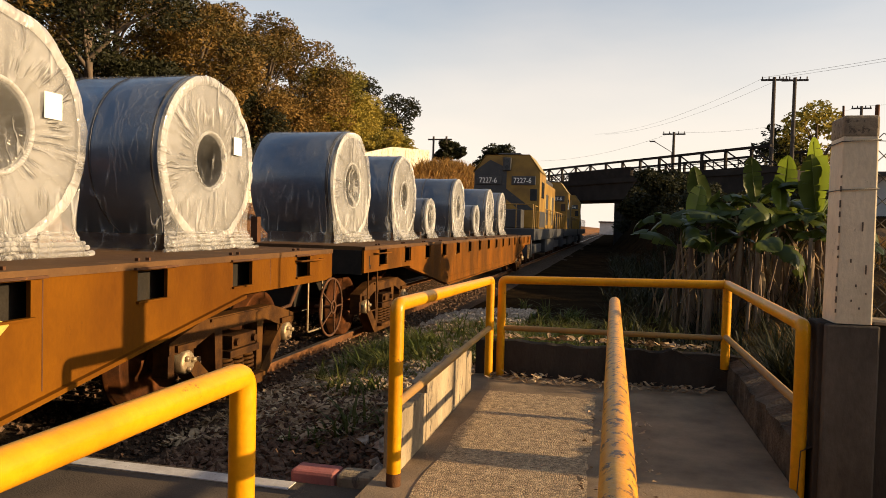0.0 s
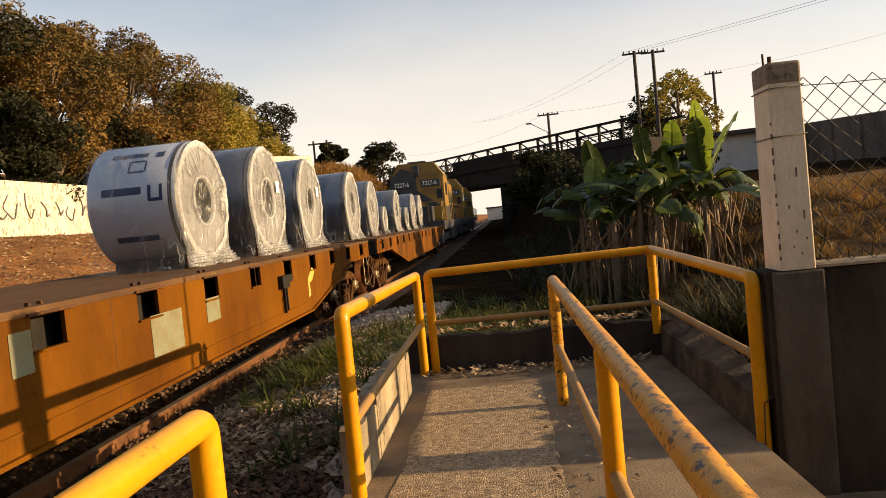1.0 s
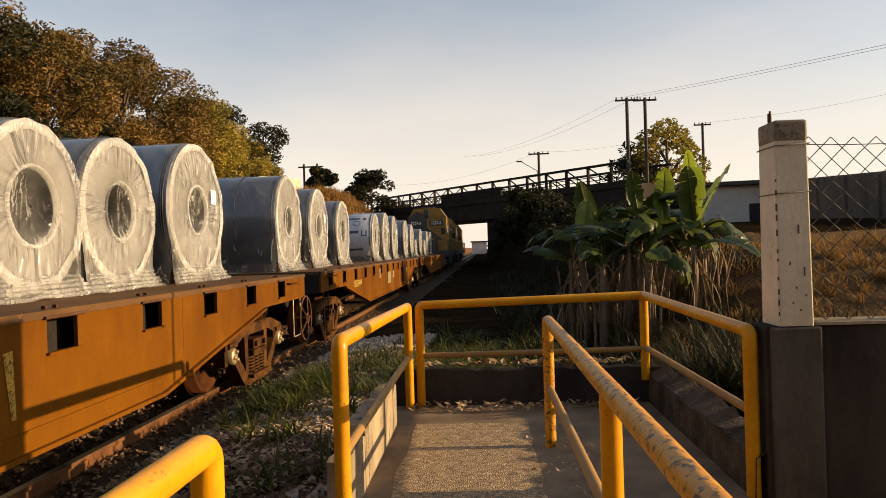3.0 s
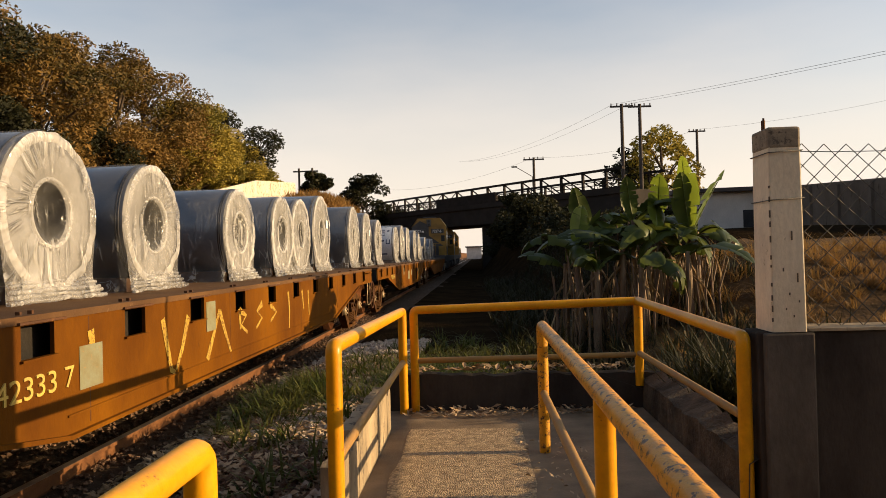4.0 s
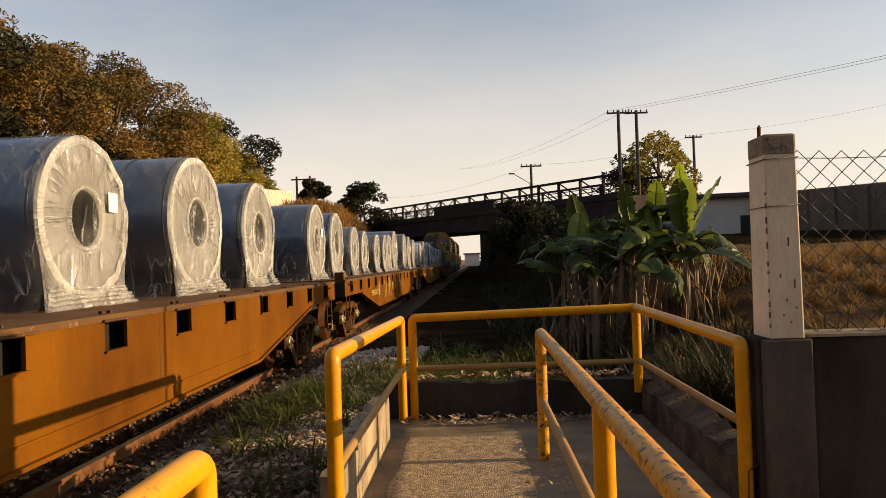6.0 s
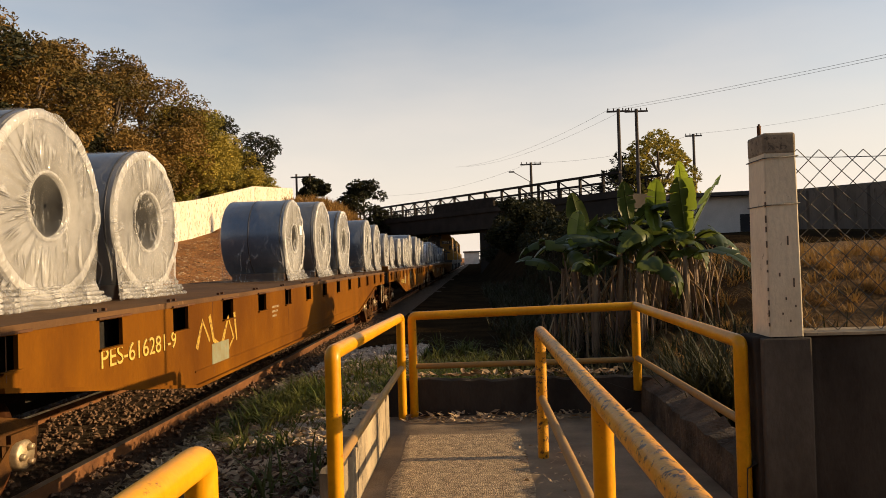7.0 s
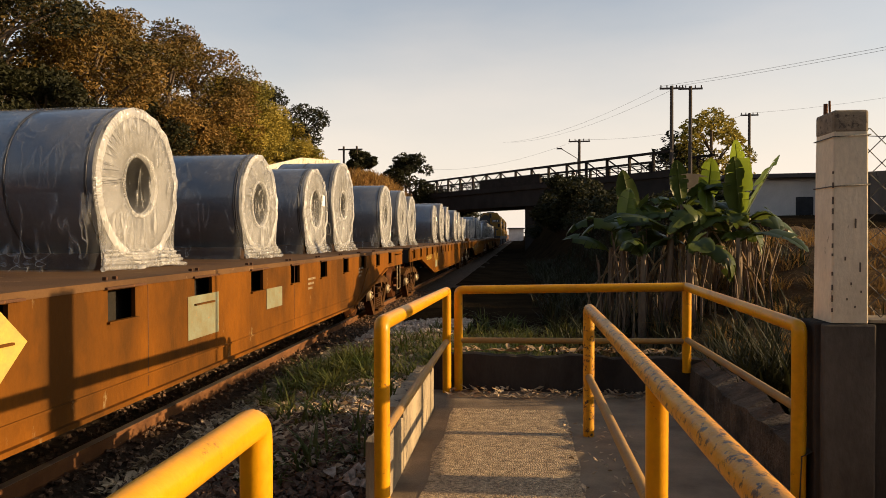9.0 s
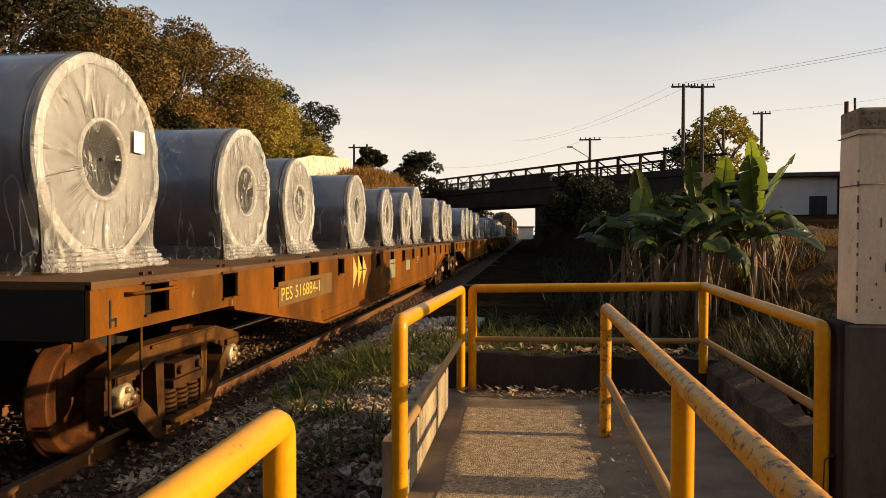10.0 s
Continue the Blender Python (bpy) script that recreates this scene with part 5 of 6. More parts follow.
            put("stanchion", Geo().tube([(s * 1.36, y, 1.55), (s * 1.36, y, 2.5)], 0.02, 6), Yl, lo)
    for y in (3.2, 14.3):
        put("bogie_frame", Geo().box(-1.2, 1.2, y - 1.9, y + 1.9, 0.45, 0.85), Dk, lo, bevel=0.04)
        for d in (-1.5, 0, 1.5):
            g = Geo()
            for s in (-1, 1):
                g.lathe_x([(s * 0.73, 0.0), (s * 0.73, 0.53), (s * 0.76, 0.5), (s * 0.87, 0.49), (s * 0.87, 0.42), (s * 0.82, 0.2), (s * 0.9, 0.1), (s * 0.9, 0.0)], 28)
            g.lathe_x([(-0.9, 0.09), (0.9, 0.09)], 12)
            ws = put("wheelset", g, M["wheel"], lo, "", pose(0, y + d, 0.5))
            WHEELSETS.append((ws, y + d))
    put("pilot", Geo().box(-1.3, 1.3, -0.05, 0.12, 0.35, 1.1), Dk, lo, bevel=0.03)
    put("coupler", Geo().box(-0.12, 0.12, -0.7, 0.0, 0.76, 0.95), M["rustdark"], lo)
    TRAIN.append((lo, CX, u, RAIL_Z))


build_loco(29.6, "yellow and dark grey diesel locomotive with chevron end", "7227-6")
build_loco(67.0, "yellow and dark grey diesel locomotive leading the train", "7227-6")
build_loco(48.3, "yellow and dark grey diesel locomotive between two others", "7227-6")


# ---------------------------------------------------------------- bridge
def build_bridge():
    a, b = Vector((-6.6, 82.0)), Vector((11.75, 58.4))
    d = (b - a).normalized()
    ang = math.degrees(math.atan2(d.y, d.x))
    br = thing("road_bridge", "dark steel truss road bridge over the railway", "bridge", pose(a.x, a.y, 0, 0, 0, ang), kind="structure")
    L0, L1 = -16.0, 30.0
    put("girder", Geo().box(L0, L1 + 1, -0.2, 5.5, 4.35, 6.25), M["girder"], br, "concrete deck girder, coloured dark for its shaded side", bevel=0.05)
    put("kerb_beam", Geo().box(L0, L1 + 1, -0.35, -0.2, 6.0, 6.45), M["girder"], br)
    for y in (-0.1, 5.3):
        g = Geo()
        for z, r in ((8.05, 0.10), (6.5, 0.08), (6.85, 0.03), (7.15, 0.03)):
            g.box(L0, L1, y - r, y + r, z - r, z + r)
        put("chord", g, M["bridge"], br)
        for i in range(18):
            x = L0 + i * 2.6
            put("truss_post", Geo().box(x - 0.10, x + 0.10, y - 0.09, y + 0.09, 6.4, 8.05), M["bridge"], br)
            lean = 2.5 if i % 7 != 4 else 1.3
            put("diagonal", Geo().tube([(x + 0.05, y, 8.0), (x + lean, y, 6.5)], 0.065, 5), M["bridge"], br)
            if i < 9:
                put("diagonal", Geo().tube([(x + 0.05, y, 6.5), (x + lean, y, 8.0)], 0.05, 5), M["bridge"], br)
            put("stanchion", Geo().box(x + 1.28, x + 1.34, y - 0.03, y + 0.03, 6.5, 7.15), M["bridge"], br)
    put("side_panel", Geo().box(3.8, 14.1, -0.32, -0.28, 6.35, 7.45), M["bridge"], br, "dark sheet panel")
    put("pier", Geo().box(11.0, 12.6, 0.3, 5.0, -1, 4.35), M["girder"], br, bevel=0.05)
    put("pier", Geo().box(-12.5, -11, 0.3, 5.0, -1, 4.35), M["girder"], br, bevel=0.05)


build_bridge()


def build_right_side():
    g = Geo()
    pts = [(13.6, 56.0, 5.3), (13.6, 41, 4.5), (13.6, 30, 3.9), (13.4, 23, 3.5), (14, 16, 2.0), (16, 2, 1.8)]
    n = len(pts)
    g.add([(x, y, -1) for x, y, z in pts] + [(x, y, z) for x, y, z in pts] + [(x + 0.4, y, z) for x, y, z in pts] + [(x + 0.4, y, -1) for x, y, z in pts], [(r * n + i, r * n + i + 1, (r + 1) * n + i + 1, (r + 1) * n + i) for r in range(3) for i in range(n - 1)])
    w = put("wall_retaining", g, M["wallfar"])
    tagged(w, "long dark concrete retaining wall of the road ramp", "wall", kind="structure")
    for i in range(14):
        y = 23 + i * 2.4
        x = float(np.interp(y, [14, 23, 30, 41, 56], [14, 13.4, 13.6, 13.6, 13.6]))
        z = float(np.interp(y, [14, 23, 30, 41, 56], [2.0, 3.5, 3.9, 4.5, 5.3]))
        put("pilaster", Geo().box(x - 0.12, x, y - 0.2, y + 0.2, -1, z - 0.1), M["wallfar"], w)
    ho = thing("house", "low grey plastered building with a dark flat roof edge", "house", pose(11.6, 33.6, 0, 0, 0, -10))
    put("wall", Geo().box(-2.2, 1.6, 0, 1.4, -0.5, 3.95), M["plaster"], ho)
    put("roof", Geo().box(-2.6, 1.75, -0.5, 1.5, 3.95, 4.12), M["roof"], ho, "dark roof slab")
    put("window", Geo().box(0.5, 1.2, -0.03, 0.0, 2.3, 3.1), M["pane"], ho)
    put("plinth_course", Geo().box(-2.2, 1.6, -0.05, 0.0, 2.0, 2.14), M["roof"], ho, "dark horizontal course")
    gw = thing("garden_wall", "low pale garden wall topped by arched blocks", "wall", pose(11.0, 31.5, 0, 0, 0, -8), kind="structure")
    put("wall_base", Geo().box(-1.6, 2.2, 0, 0.15, -0.5, 1.45), M["plaster"], gw)
    for k in range(6):
        put("arched_block", Geo().tube([(-1.3 + k * 0.62, 0.0, 1.45), (-1.3 + k * 0.62, 0.14, 1.45)], 0.26, 14), M["plaster"], gw)
    ends = []
    for x, y, zt, arms in ((12.11, 60.0, 13.5, 1.9), (13.65, 60.3, 13.5, 1.9), (6.03, 75.9, 11.4, 2.2), (23.8, 78.5, 14.2, 1.8)):
        p = thing("utility_pole", "dark wooden utility pole with a crossarm", "pole", pose(x, y, 0), "utility poles by the bridge")
        put("pole", Geo().tube([(0, 0, -1), (0, 0, zt)], 0.19, 10, True, 0.13), M["pole"], p)
        put("crossarm", Geo().box(-arms / 2, arms / 2, -0.06, 0.06, zt - 0.28, zt - 0.14), M["pole"], p)
        for q in (-0.45, -0.2, 0.2, 0.45):
            put("insulator", Geo().tube([(q * arms, 0, zt - 0.14), (q * arms, 0, zt + 0.06)], 0.05, 6), M["pole"], p)
        ends.append(Vector((x, y, zt)))
    lamp = thing("street_lamp", "thin street lamp arm above the bridge", "lamp", pose(5.0, 74, 0))
    put("arm", Geo().tube([(0.8, 0, 6), (0.7, 0, 9.2), (-0.9, 0, 10.2)], 0.04, 6), M["pole"], lamp)
    put("head", Geo().box(-1.4, -0.85, -0.12, 0.12, 10.18, 10.3), M["pole"], lamp)

    def cable(a, b, sag, label):
        pts = []
        for i in range(17):
            s = i / 16
            q = a.lerp(b, s)
            q.z -= sag * 4 * s * (1 - s)
            pts.append(q)
        c = put("cable", Geo().tube(pts, 0.009, 5), M["wire"])
        tagged(c, label, "cable", "overhead cables")
    for k in (-0.7, 0.7):
        cable(ends[0] + Vector((k, 0, 0)), Vector((22 + k, 25, 9.3 + 0.1 * k)), 0.15, "thin overhead cable strung between utility poles")
        cable(ends[0] + Vector((k, 0, 0)), Vector((-2 + k, 110, 15.6)), 1.0, "thin overhead cable strung between utility poles")
    cable(ends[3], Vector((44.8, 66.8, 15.9)), 0.6, "thin overhead cable strung between utility poles")
    cable(ends[2], ends[3], 0.8, "thin overhead cable strung between utility poles")
    cable(Vector((-14, 96, 10.5)), ends[2], 1.2, "thin overhead cable strung between utility poles")
    far = thing("building", "pale distant building at the end of the line", "building", pose(-3, 240, 0))
    put("wall", Geo().box(-1, 4, 0, 8, -1, 3.6), M["plaster"], far)
    put("roof", Geo().box(-1.4, 4.4, -0.5, 8.5, 3.6, 4.0), M["roof"], far)
    p5 = thing("utility_pole", "double utility pole beside the white wall", "pole", pose(-17.8, 74, 7.4))
    for q in (-0.7, 0.7):
        put("pole", Geo().tube([(q, 0, -1), (q, 0, 3.4)], 0.11, 8), M["pole"], p5)
    put("crossarm", Geo().box(-1.3, 1.3, -0.05, 0.05, 3.0, 3.15), M["pole"], p5)


build_right_side()


# ---------------------------------------------------------------- white wall on the left bank
def build_white_wall():
    w = thing("wall_white", "long limewashed wall with dark scrawled marks", "wall", pose(0, 0, 0), kind="structure")
    xs_, zs_ = [(12, -22.5), (46, -23.2), (58, -22.4), (66, -20.5), (72, -18.4)], [(12, 5.1), (46, 5.3), (58, 7.0), (66, 8.8), (72, 9.1)]
    y = 12.0
    while y < 71.9:
        y2 = min(72.0, y + 3.0)
        xa, xb = lerp(y, xs_), lerp(y2 - 0.01, xs_)
        za, zb = lerp(y, zs_), lerp(y2, zs_)
        ga, gb = ground_z(xa, y) - 0.6, ground_z(xb, y2) - 0.6
        g = Geo().add([(xa, y, ga), (xb, y2 - 0.01, gb), (xb, y2 - 0.01, zb), (xa, y, za), (xa - 0.2, y, ga), (xb - 0.2, y2 - 0.01, gb), (xb - 0.2, y2 - 0.01, zb), (xa - 0.2, y, za)],
                      [(0, 1, 2, 3), (7, 6, 5, 4), (3, 2, 6, 7), (0, 4, 5, 1), (0, 3, 7, 4), (1, 5, 6, 2)])
        put("wall_panel", g, M["whitewall"], w)
        y = y2
    rnd = random.Random(5)
    for i in range(26):
        y0 = 22 + i * 1.15 + rnd.uniform(0, 0.4)
        z0 = 3.2 + rnd.uniform(0, 0.3)
        h = rnd.uniform(0.8, 1.5)
        c = rnd.uniform(-0.5, 0.5)
        xw = lerp(y0, xs_) + 0.03
        pts = [(xw, y0, z0 + h), (xw, y0 + c, z0 + h * 0.5), (xw, y0 + 0.3, z0), (xw, y0 + 0.6, z0 + h * rnd.uniform(0.2, 0.9))]
        put("scrawl", Geo().tube(bend(pts, 0.25, 4), 0.035, 4), M["graffiti"], w, "dark sprayed stroke")


build_white_wall()


# ---------------------------------------------------------------- plants
def leaves(rnd, centres, n, size, squash=0.8):
    """Many small leaf blades scattered in clumps round the centres (x, y, z, radius)."""
    g = Geo()
    wts = [c[3] ** 2 for c in centres]
    picks = rnd.choices(range(len(centres)), wts, k=n)
    for i in picks:
        cx, cy, cz, cr = centres[i]
        d = Vector((rnd.gauss(0, 1), rnd.gauss(0, 1), rnd.gauss(0, 1))).normalized() * cr * rnd.uniform(0.45, 1.08) ** 0.6
        p = Vector((cx + d.x, cy + d.y, cz + d.z * squash))
        a = Vector((rnd.gauss(0, 1), rnd.gauss(0, 1), rnd.gauss(0, 0.7))).normalized()
        b = a.cross(Vector((rnd.gauss(0, 1), rnd.gauss(0, 1), rnd.gauss(0, 1)))).normalized()
        s = size * rnd.uniform(0.6, 1.35)
        k = len(g.v)
        g.v += [tuple(p - a * s), tuple(p + b * s * 0.45), tuple(p + a * s), tuple(p - b * s * 0.45)]
        g.f.append((k, k + 1, k + 2, k + 3))
    g.s = [False] * len(g.f)
    return g


def build_tree(x, y, h, spread, material, label, n=5200, size=0.22, seed=1, bare=0.28, zbase=None, group="trees on the bank", clumps=36):
    rnd = random.Random(seed)
    z = ground_z(x, y) if zbase is None else zbase
    t = thing("tree", label, "tree", pose(x, y, z), group)
    g = Geo()
    lean = rnd.uniform(-0.5, 0.5)
    g.tube([(0, 0, -0.5), (lean * 0.3, 0, h * 0.25), (lean, 0.2, h * 0.55), (lean * 1.3, 0.1, h * 0.85)], 0.028 * h, 9, True, 0.008 * h)
    cs = []
    for i in range(clumps):
        a = rnd.uniform(0, 6.28)
        q = rnd.uniform(bare, 0.95)
        rad = spread * math.sqrt(max(0.05, 1 - (2 * (q - 0.55)) ** 2)) * rnd.uniform(0.35, 1.0)
        c = (lean + math.cos(a) * rad, math.sin(a) * rad, h * q)
        if i % 2 == 0:
            g.tube([(lean * 0.8 * q, 0.1, h * max(0.2, q - 0.22)), ((lean + c[0]) / 2, c[1] / 2, h * (q - 0.08)), c], 0.010 * h, 6, False, 0.003 * h)
        cs.append((*c, spread * rnd.uniform(0.16, 0.34)))
    cs.append((lean, 0, h * 0.93, spread * 0.3))
    put("trunk", g, M["bark"], t)
    put("crown", leaves(rnd, cs, n, size), material, t)
    return t


LT = "tall leafy tree with bronze-green foliage lit from the side"
rnd0 = random.Random(11)
for i, (x, y, h, s, mt) in enumerate((
        (-30, 26, 13, 5.5, "leaf_brown"), (-27, 33, 13, 5.0, "leaf_dark"), (-30, 38, 14.5, 5.5, "leaf_brown"), (-27, 42.5, 13, 4.6, "leaf_brown"),
        (-28, 48, 14.0, 5.2, "leaf_brown"), (-27, 53, 14.5, 5.0, "leaf_brown"), (-28, 58.5, 15.0, 5.4, "leaf_brown"), (-26, 62.5, 12.5, 4.2, "leaf_green"),
        (-27, 66, 14, 4.8, "leaf_green"), (-26, 70.5, 11.0, 4.0, "leaf_green"), (-36, 34, 16, 6, "leaf_dark"), (-36, 46, 17.5, 6.5, "leaf_dark"), (-36, 58, 17.5, 6.5, "leaf_brown"), (-24.5, 76, 8.0, 3.4, "leaf_green"),
        (-27, 79, 11.5, 3.6, "leaf_green"), (-26, 47, 8, 3.6, "leaf_dark"), (-26, 55, 8, 3.6, "leaf_brown"), (-25.5, 36, 7, 3.4, "leaf_dark"), (-25.5, 64, 7.5, 3.2, "leaf_green"))):
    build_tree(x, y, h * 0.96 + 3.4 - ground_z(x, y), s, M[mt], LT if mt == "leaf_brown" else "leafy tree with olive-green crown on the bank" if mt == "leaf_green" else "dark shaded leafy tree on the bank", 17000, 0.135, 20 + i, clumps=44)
build_tree(-28.4, 80, 18.2 - ground_z(-28.4, 80), 2.6, M["leaf_dark"], "slender open-crowned tree standing above the wall", 1700, 0.17, 51, 0.7, clumps=16)
build_tree(-25.2, 80, 16.4 - ground_z(-25.2, 80), 3.4, M["leaf_dark"], "airy open-crowned tree seen against the sky", 3000, 0.17, 52, 0.5, clumps=26)
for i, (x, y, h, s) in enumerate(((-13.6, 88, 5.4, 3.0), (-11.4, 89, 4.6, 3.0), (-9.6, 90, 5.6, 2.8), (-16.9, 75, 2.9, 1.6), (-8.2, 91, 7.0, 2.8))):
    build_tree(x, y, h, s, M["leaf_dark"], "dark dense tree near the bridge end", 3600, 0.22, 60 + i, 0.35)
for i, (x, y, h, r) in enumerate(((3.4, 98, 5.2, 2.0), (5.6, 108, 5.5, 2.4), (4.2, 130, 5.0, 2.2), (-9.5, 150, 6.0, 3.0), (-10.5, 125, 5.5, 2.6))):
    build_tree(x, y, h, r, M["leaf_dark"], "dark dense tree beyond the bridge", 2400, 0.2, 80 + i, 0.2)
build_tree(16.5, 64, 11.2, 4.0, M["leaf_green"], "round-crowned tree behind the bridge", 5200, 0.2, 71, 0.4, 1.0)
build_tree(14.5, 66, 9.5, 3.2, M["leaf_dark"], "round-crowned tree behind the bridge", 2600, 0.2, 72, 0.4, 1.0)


def build_bush(x, y, r, h, material, label, n=900, size=0.1, seed=1):
    rnd = random.Random(seed)
    b = thing("bush", label, "bush", pose(x, y, ground_z(x, y)), "bushes on the shaded bank")
    g = Geo()
    cs = []
    for i in range(9):
        a, q = rnd.uniform(0, 6.28), rnd.uniform(0.2, 0.9)
        c = (math.cos(a) * r * rnd.uniform(0.1, 0.8), math.sin(a) * r * rnd.uniform(0.1, 0.8), h * q)
        g.tube([(0, 0, -0.1), (c[0] * 0.5, c[1] * 0.5, h * q * 0.6), c], 0.02, 5, False, 0.008)
        cs.append((*c, r * rnd.uniform(0.3, 0.5)))
    put("stems", g, M["bark"], b)
    put("foliage", leaves(rnd, cs, n, size), material, b)


k = 0
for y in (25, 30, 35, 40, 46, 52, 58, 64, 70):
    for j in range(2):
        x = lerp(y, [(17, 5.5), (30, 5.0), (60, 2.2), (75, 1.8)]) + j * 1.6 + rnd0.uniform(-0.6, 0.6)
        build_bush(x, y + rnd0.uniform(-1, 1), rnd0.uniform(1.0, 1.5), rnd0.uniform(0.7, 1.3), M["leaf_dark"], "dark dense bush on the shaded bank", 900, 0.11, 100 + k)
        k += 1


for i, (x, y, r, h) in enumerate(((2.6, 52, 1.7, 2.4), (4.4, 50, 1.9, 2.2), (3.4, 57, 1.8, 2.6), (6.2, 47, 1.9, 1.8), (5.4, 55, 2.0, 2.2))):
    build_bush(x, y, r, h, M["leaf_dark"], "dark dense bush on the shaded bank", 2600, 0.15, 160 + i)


def banana_leaf(length, width, up, droop, seed, torn=True):
    """One arching leaf: it starts up at an angle and bends over; both half blades are torn into hanging tatters."""
    rnd = random.Random(seed)
    n = 22
    g = Geo()
    p, ang, line = Vector((0, 0, 0)), radians(up), []
    for i in range(n + 1):
        line.append((p.copy(), ang))
        p = p + Vector((math.cos(ang), 0, math.sin(ang))) * (length / n)
        ang -= radians(droop) / n

    def edge(i, side, fall, reach):
        c, a = line[i]
        s = i / n
        w = width * max(0.03, math.sin(math.pi * min(1, 0.03 + max(0, s - 0.10) * 1.07)) ** 0.55) * reach if s > 0.10 else 0.015
        nx, nz_ = -math.sin(a), math.cos(a)
        out = []
        for q, lift in ((0.0, 0.0), (0.5, 0.20), (1.0, 0.26)):
            h = w * (lift - fall * q * q)
            out.append((c.x + nx * h + 0.05 * w * q, side * q * w * (1 - 0.25 * fall * q), c.z + nz_ * h - 0.25 * fall * w * q))
        return out
    for side in (-1, 1):
        i = 0
        while i < n:
            run = rnd.choice((2, 3, 4, 6, 7, 9)) if torn else n
            j = min(n, i + run)
            fall, reach = rnd.uniform(-0.05, 0.30 + droop * 0.005) if torn else 0.1, rnd.uniform(0.82, 1.0)
            k = len(g.v)
            for q in range(i, j + 1):
                # tatters narrow towards their tips and leave slits
                row = edge(q, side, fall + 0.06 * rnd.uniform(-1, 1), reach)
                if torn and q in (i, j) and 0 < q < n:
                    other = edge(q + (1 if q == i else -1), side, fall, reach)
                    row = [row[0]] + [tuple(0.95 * a + 0.05 * b if m == 1 else 0.86 * a + 0.14 * b for a, b in zip(row[m], other[m])) for m in (1, 2)]
                g.v += row
            for q in range(j - i):
                for m in range(2):
                    a = k + q * 3 + m
                    g.f.append((a, a + 1, a + 4, a + 3) if side > 0 else (a, a + 3, a + 4, a + 1))
                    g.s.append(True)
            i = j
    g.tube([(c.x + 0.008 * math.sin(a), 0, c.z - 0.012) for c, a in line[:-1]], 0.02, 6, False, 0.005)
    return g


def build_banana(x, y, h, seed, spec):
    """spec: leaves as (turn, length, angle up, bend)."""
    rnd = random.Random(seed)
    p = thing("banana_plant", "banana plant with large torn leaves and dry stems", "banana plant", pose(x, y, ground_z(x, y)), "banana plants behind the railing")
    lean = rnd.uniform(-0.1, 0.1)
    put("stem", Geo().tube([(0, 0, -0.1), (lean * 0.5, 0, h * 0.5), (lean, 0, h)], 0.065, 12, True, 0.04), M["stem"], p)
    for i in range(9):
        a, q = rnd.uniform(0, 6.28), rnd.uniform(0.12, 0.5)
        top = h * rnd.uniform(0.55, 1.0)
        put("stalk", Geo().tube([(math.cos(a) * q, math.sin(a) * q, -0.1), (math.cos(a) * q * 0.9, math.sin(a) * q, top * 0.5), (math.cos(a) * q * 1.15 + rnd.uniform(-0.08, 0.08), math.sin(a) * q, top)], rnd.uniform(0.014, 0.028), 7, True, 0.01), M["stem"], p)
    for i, (turn, ln, up, droop) in enumerate(spec):
        put("leaf", banana_leaf(ln, 0.11 + 0.10 * ln, up, droop, seed * 10 + i), M["banana"] if (up > 55 and droop < 30 and rnd.random() < 0.75) else M["banana_dim"], p, "", pose(lean, 0, h - 0.05 - 0.02 * i, 0, 0, turn) @ (Matrix.Rotation(radians(rnd.uniform(50, 110)), 4, Vector((math.cos(radians(up)), 0, math.sin(radians(up))))) if up > 65 and abs(math.cos(radians(turn))) > 0.6 else pose(0, 0, 0, rnd.uniform(-35, 35), 0, 0)))
    for i in range(4):
        put("dry_leaf", banana_leaf(h * rnd.uniform(0.5, 0.85), 0.035, -35, 60, seed * 31 + i), M["banana_dry"], p, "hanging dry brown leaf", pose(lean * 0.6, 0, h * rnd.uniform(0.65, 1.0), 0, 0, rnd.uniform(0, 360)))


rb = random.Random(321)
for i, (x, y, h) in enumerate(((1.75, 12.6, 1.85), (2.1, 13.2, 1.8), (2.35, 12.3, 1.6), (3.62, 12.4, 1.3), (2.75, 13.0, 1.8), (3.0, 12.3, 1.5), (3.3, 13.3, 1.6), (3.8, 12.9, 1.15), (2.6, 11.7, 1.2), (1.9, 12.0, 1.4), (3.35, 11.8, 1.15), (1.5, 12.9, 1.6))):
    spec = [(rb.uniform(0, 360), rb.uniform(0.8, 1.05), rb.uniform(66, 88), rb.uniform(4, 22)) for _ in range(1 if i in (0, 1, 4, 5, 6) else 0)]
    spec += [(j * 77 + rb.uniform(-40, 40) + 31 * i, rb.uniform(0.8, 1.25), rb.uniform(25, 66), rb.uniform(60, 145)) for j in range(4 if i < 8 else 3)]
    if i == 3:
        spec = [(8, 1.45, 58, 6), (150, 1.35, 87, 4), (200, 1.1, 80, 10)] + spec[:3]
    build_banana(x, y, h, 200 + i, spec)


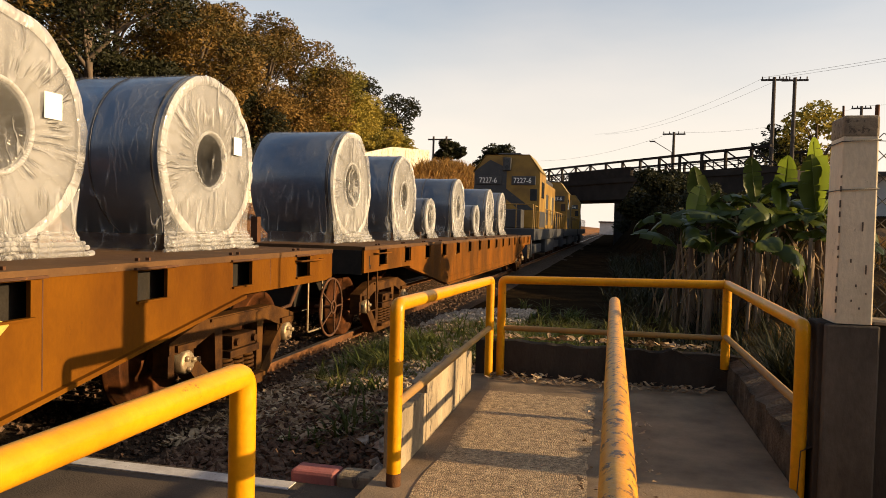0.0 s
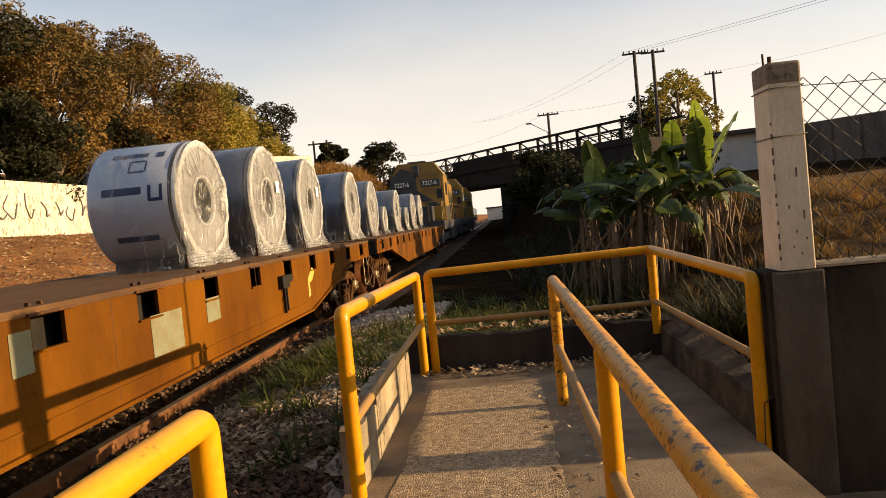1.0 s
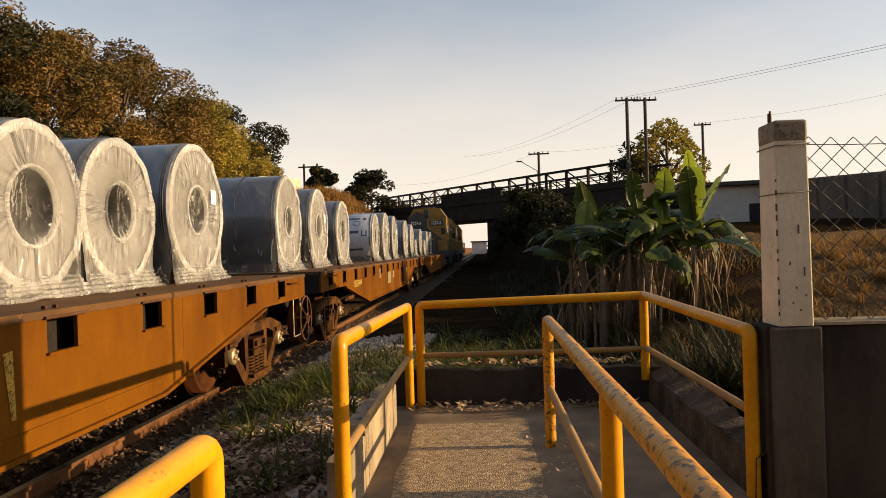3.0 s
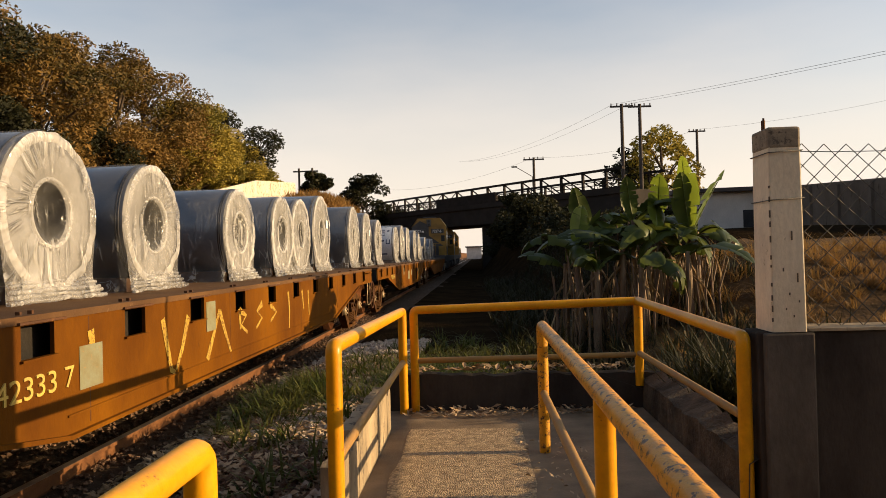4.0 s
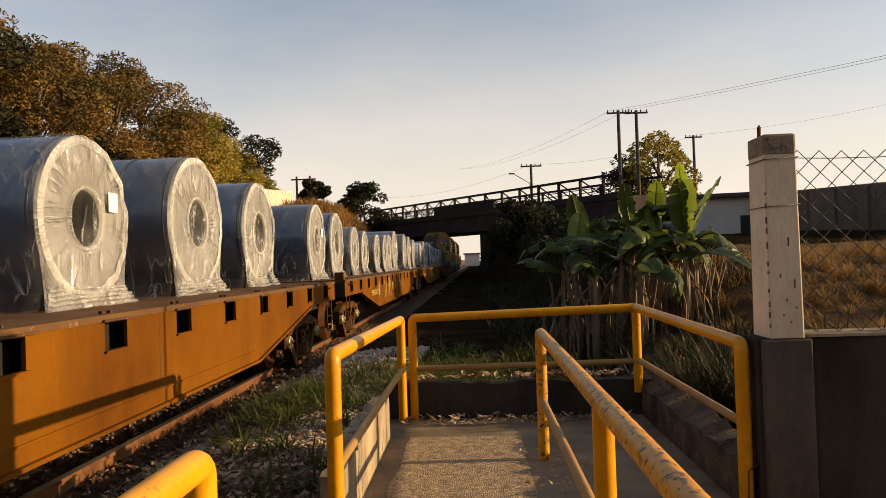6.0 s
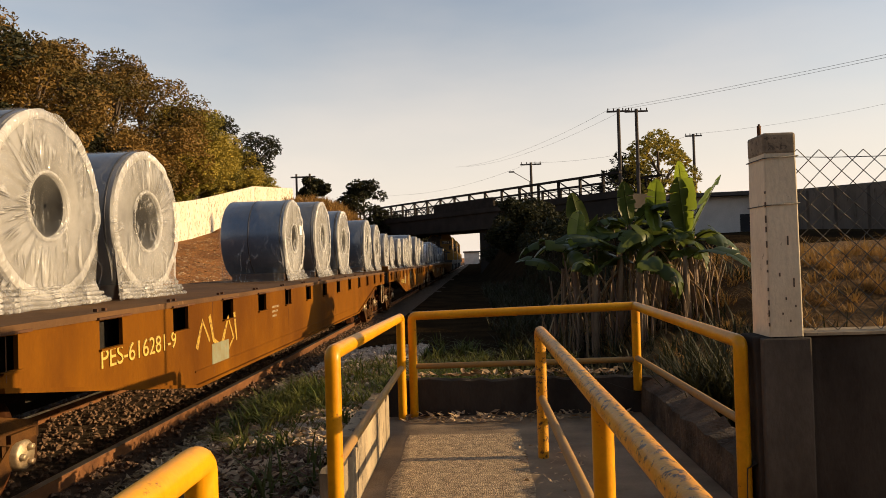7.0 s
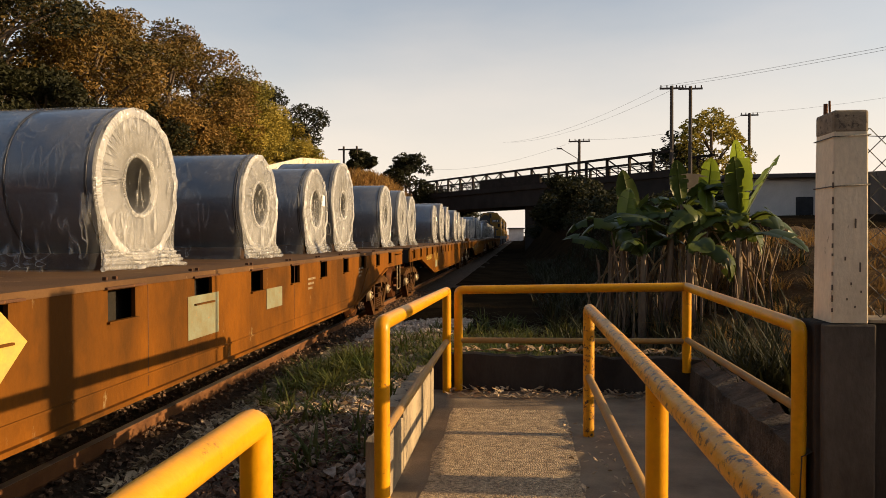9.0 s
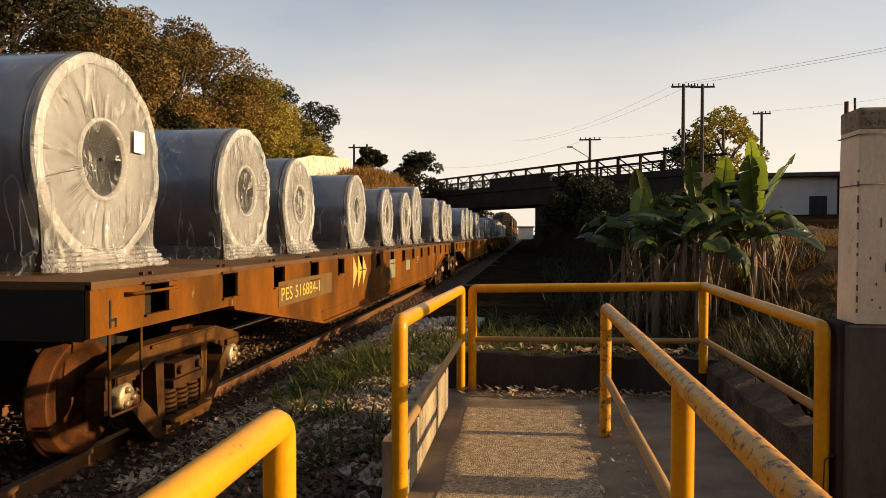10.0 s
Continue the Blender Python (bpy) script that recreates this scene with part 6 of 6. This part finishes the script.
def blades(rnd, places, h, w, material_n, bendy=0.5):
    g = Geo()
    for x, y, hh in places:
        z = ground_z(x, y)
        for _ in range(material_n):
            a = rnd.uniform(0, 6.28)
            ln = h * hh * rnd.uniform(0.5, 1.2)
            dx, dy = math.cos(a), math.sin(a)
            b = bendy * rnd.uniform(0.3, 1.4)
            ox, oy = x + rnd.gauss(0, 0.05), y + rnd.gauss(0, 0.05)
            k = len(g.v)
            px, py = -dy * w, dx * w
            for s, wd in ((0, 1.0), (0.55, 0.8), (1.0, 0.08)):
                q = ln * s
                g.v += [(ox + dx * b * q * s + px * wd, oy + dy * b * q * s + py * wd, z - 0.03 + q * (1 - 0.35 * b * s)), (ox + dx * b * q * s - px * wd, oy + dy * b * q * s - py * wd, z - 0.03 + q * (1 - 0.35 * b * s))]
            g.f += [(k, k + 1, k + 3, k + 2), (k + 2, k + 3, k + 5, k + 4)]
    g.s = [False] * len(g.f)
    return g


rg = random.Random(77)
green = []
for cx, cy, sp_, n in ((-1.75, 6.3, 0.28, 16), (-1.35, 7.6, 0.35, 26), (-0.45, 8.2, 0.4, 80), (-2.2, 8.6, 0.35, 70), (-1.2, 9.8, 0.6, 50), (-0.2, 10.5, 0.7, 90), (-1.5, 5.0, 0.35, 8), (-2.2, 6.8, 0.3, 8)):
    green += [(rg.gauss(cx, sp_), rg.gauss(cy, sp_ * 1.3), rg.uniform(0.5, 1.25)) for _ in range(n)]
green += [(rg.gauss(-2.0, 0.25), rg.gauss(7.8, 0.5), rg.uniform(0.7, 1.15)) for _ in range(80)] + [(rg.gauss(-0.6, 0.3), rg.gauss(8.6, 0.5), rg.uniform(0.8, 1.3)) for _ in range(60)]
green = [(x, y, h) for x, y, h in green if -2.75 < x and not (-0.98 < x < 1.6 and y < 7.0)]
tagged(put("grass", blades(rg, green, 0.27, 0.011, 17, 1.15), M["grass"]), "green weeds and grass tufts growing in the gravel", "grass", kind="stuff")
dry = [(x, y, rg.uniform(0.4, 1.0) * lerp(y, [(5, 0.4), (10, 0.6), (12, 1.2)])) for x, y in [(rg.uniform(2.2, 10), rg.uniform(5.2, 16)) for _ in range(640)]]
dry += [(rg.uniform(-0.8, 1.4), rg.uniform(6.95, 7.6), rg.uniform(0.3, 0.7)) for _ in range(40)]
tagged(put("dry_grass", blades(rg, dry, 0.46, 0.007, 26, 1.3), M["grass_dry"]), "dry golden grass on the bank behind the fence", "grass", kind="stuff")
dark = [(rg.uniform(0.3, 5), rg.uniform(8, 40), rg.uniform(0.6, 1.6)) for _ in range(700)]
# tall clump at the landing's corner, added to shade the floor's far end
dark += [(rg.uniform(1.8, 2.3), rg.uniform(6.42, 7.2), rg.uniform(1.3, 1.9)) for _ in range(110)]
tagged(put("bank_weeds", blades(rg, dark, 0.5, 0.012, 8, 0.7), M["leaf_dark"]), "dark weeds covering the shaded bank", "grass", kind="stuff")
slope = [(rg.uniform(-18, -9.5), rg.uniform(62, 84), rg.uniform(0.7, 1.5)) for _ in range(1500)]
tagged(put("slope_grass", blades(rg, slope, 0.9, 0.05, 8, 0.6), M["grass_dry"]), "golden dry grass on the far slope", "grass", kind="stuff")


# ---------------------------------------------------------------- stones and litter
def stones(rnd, places):
    g = Geo()
    for x, y, s in places:
        z = ground_z(x, y) + s * 0.45
        rot = Euler((rnd.uniform(0, 6), rnd.uniform(0, 6), rnd.uniform(0, 6))).to_matrix()
        k = len(g.v)
        for d in ((1, 0, 0), (-1, 0, 0), (0, 1, 0), (0, -1, 0), (0, 0, 1), (0, 0, -1)):
            p = rot @ (Vector(d) * s * rnd.uniform(0.6, 1.15))
            g.v.append((x + p.x, y + p.y, z + p.z * 0.8))
        g.f += [(k + a, k + b, k + c) for a, b, c in ((0, 2, 4), (2, 1, 4), (1, 3, 4), (3, 0, 4), (2, 0, 5), (1, 2, 5), (3, 1, 5), (0, 3, 5))]
    g.s = [False] * len(g.f)
    return g


sp = [(rg.uniform(-2.7, -0.9), 3.9 + 9 * rg.random() ** 1.4, 0.014 + 0.04 * rg.random() ** 2) for _ in range(12000)]
# stones where shade falls by the landing, given the darker stone colour
shaded_stones = [q for q in sp if q[1] < 5.6 + 0.5 * (-1.0 - q[0])]
sp = [q for q in sp if q[1] >= 5.6 + 0.5 * (-1.0 - q[0])]
sp += [(rg.gauss(-1.0, 0.10), rg.uniform(3.75, 5.2), rg.uniform(0.04, 0.085)) for _ in range(60)]
tagged(put("gravel", stones(rg, sp), M["stone"]), "loose grey ballast stones beside the track", "gravel", kind="stuff")
sp = shaded_stones + [(rg.uniform(CX - 2.2, -2.62), rg.uniform(4.2, 22), rg.uniform(0.015, 0.04)) for _ in range(9000)]
tagged(put("ballast", stones(rg, sp), M["rusty_shade_stone"]), "rust-stained ballast stones by the rails, and darker ones for the shade near the landing", "gravel", kind="stuff")


def litter(rnd, n, x0, x1, y0, y1, zf, size):
    g = Geo()
    for _ in range(n):
        x, y = rnd.uniform(x0, x1), rnd.uniform(y0, y1)
        z = zf(x, y) + 0.012 + 0.02 * rnd.random()
        a, s = rnd.uniform(0, 6.28), size * rnd.uniform(0.5, 1.3)
        dx, dy = math.cos(a) * s, math.sin(a) * s
        k = len(g.v)
        g.v += [(x - dx, y - dy, z), (x + dy * 0.4, y - dx * 0.4, z + rnd.uniform(0, 0.7) * s), (x + dx, y + dy, z + rnd.uniform(0, 1.0) * s), (x - dy * 0.4, y + dx * 0.4, z + rnd.uniform(0, 0.7) * s)]
        g.f += [(k, k + 1, k + 2), (k, k + 2, k + 3)]
    g.s = [False] * len(g.f)
    return g


tagged(put("leaf_litter", litter(rg, 11000, -2.9, -0.9, 4.6, 11, ground_z, 0.04), M["litter"]), "dry fallen leaves scattered over the gravel", "litter", kind="stuff")
tagged(put("slope_litter", litter(rg, 9000, -21, -7.5, 8, 60, ground_z, 0.09), M["litter"]), "dry leaves and clods strewn over the bare slope", "litter", kind="stuff")
edge = litter(rg, 260, -0.7, 1.3, 6.35, 6.68, lambda x, y: 0.0, 0.035)
e2 = litter(rg, 160, 0.25, 0.7, 3.2, 5.6, lambda x, y: 0.0, 0.022)
edge.add(e2.v, e2.f)
e3 = litter(rg, 140, -0.7, 1.4, 6.72, 6.88, lambda x, y: 0.33, 0.05)
edge.add(e3.v, e3.f)
tagged(put("swept_litter", edge, M["litter"]), "dry leaves and grit gathered along the kerb", "litter", kind="stuff")


# ---------------------------------------------------------------- what moves
def motions():
    times = [t for t, d in RUN]
    for ob, x, u, z in TRAIN:
        walk(ob, [(t, pose(x, u + moved(t), z)) for t in times])
    steps = [i / 15 for i in range(151)]
    for ws, y in WHEELSETS:
        r = ws.location.z
        walk(ws, [(t, pose(0, y, r, -math.degrees(moved(t) / WHEEL_R) % 360)) for t in steps])


motions()
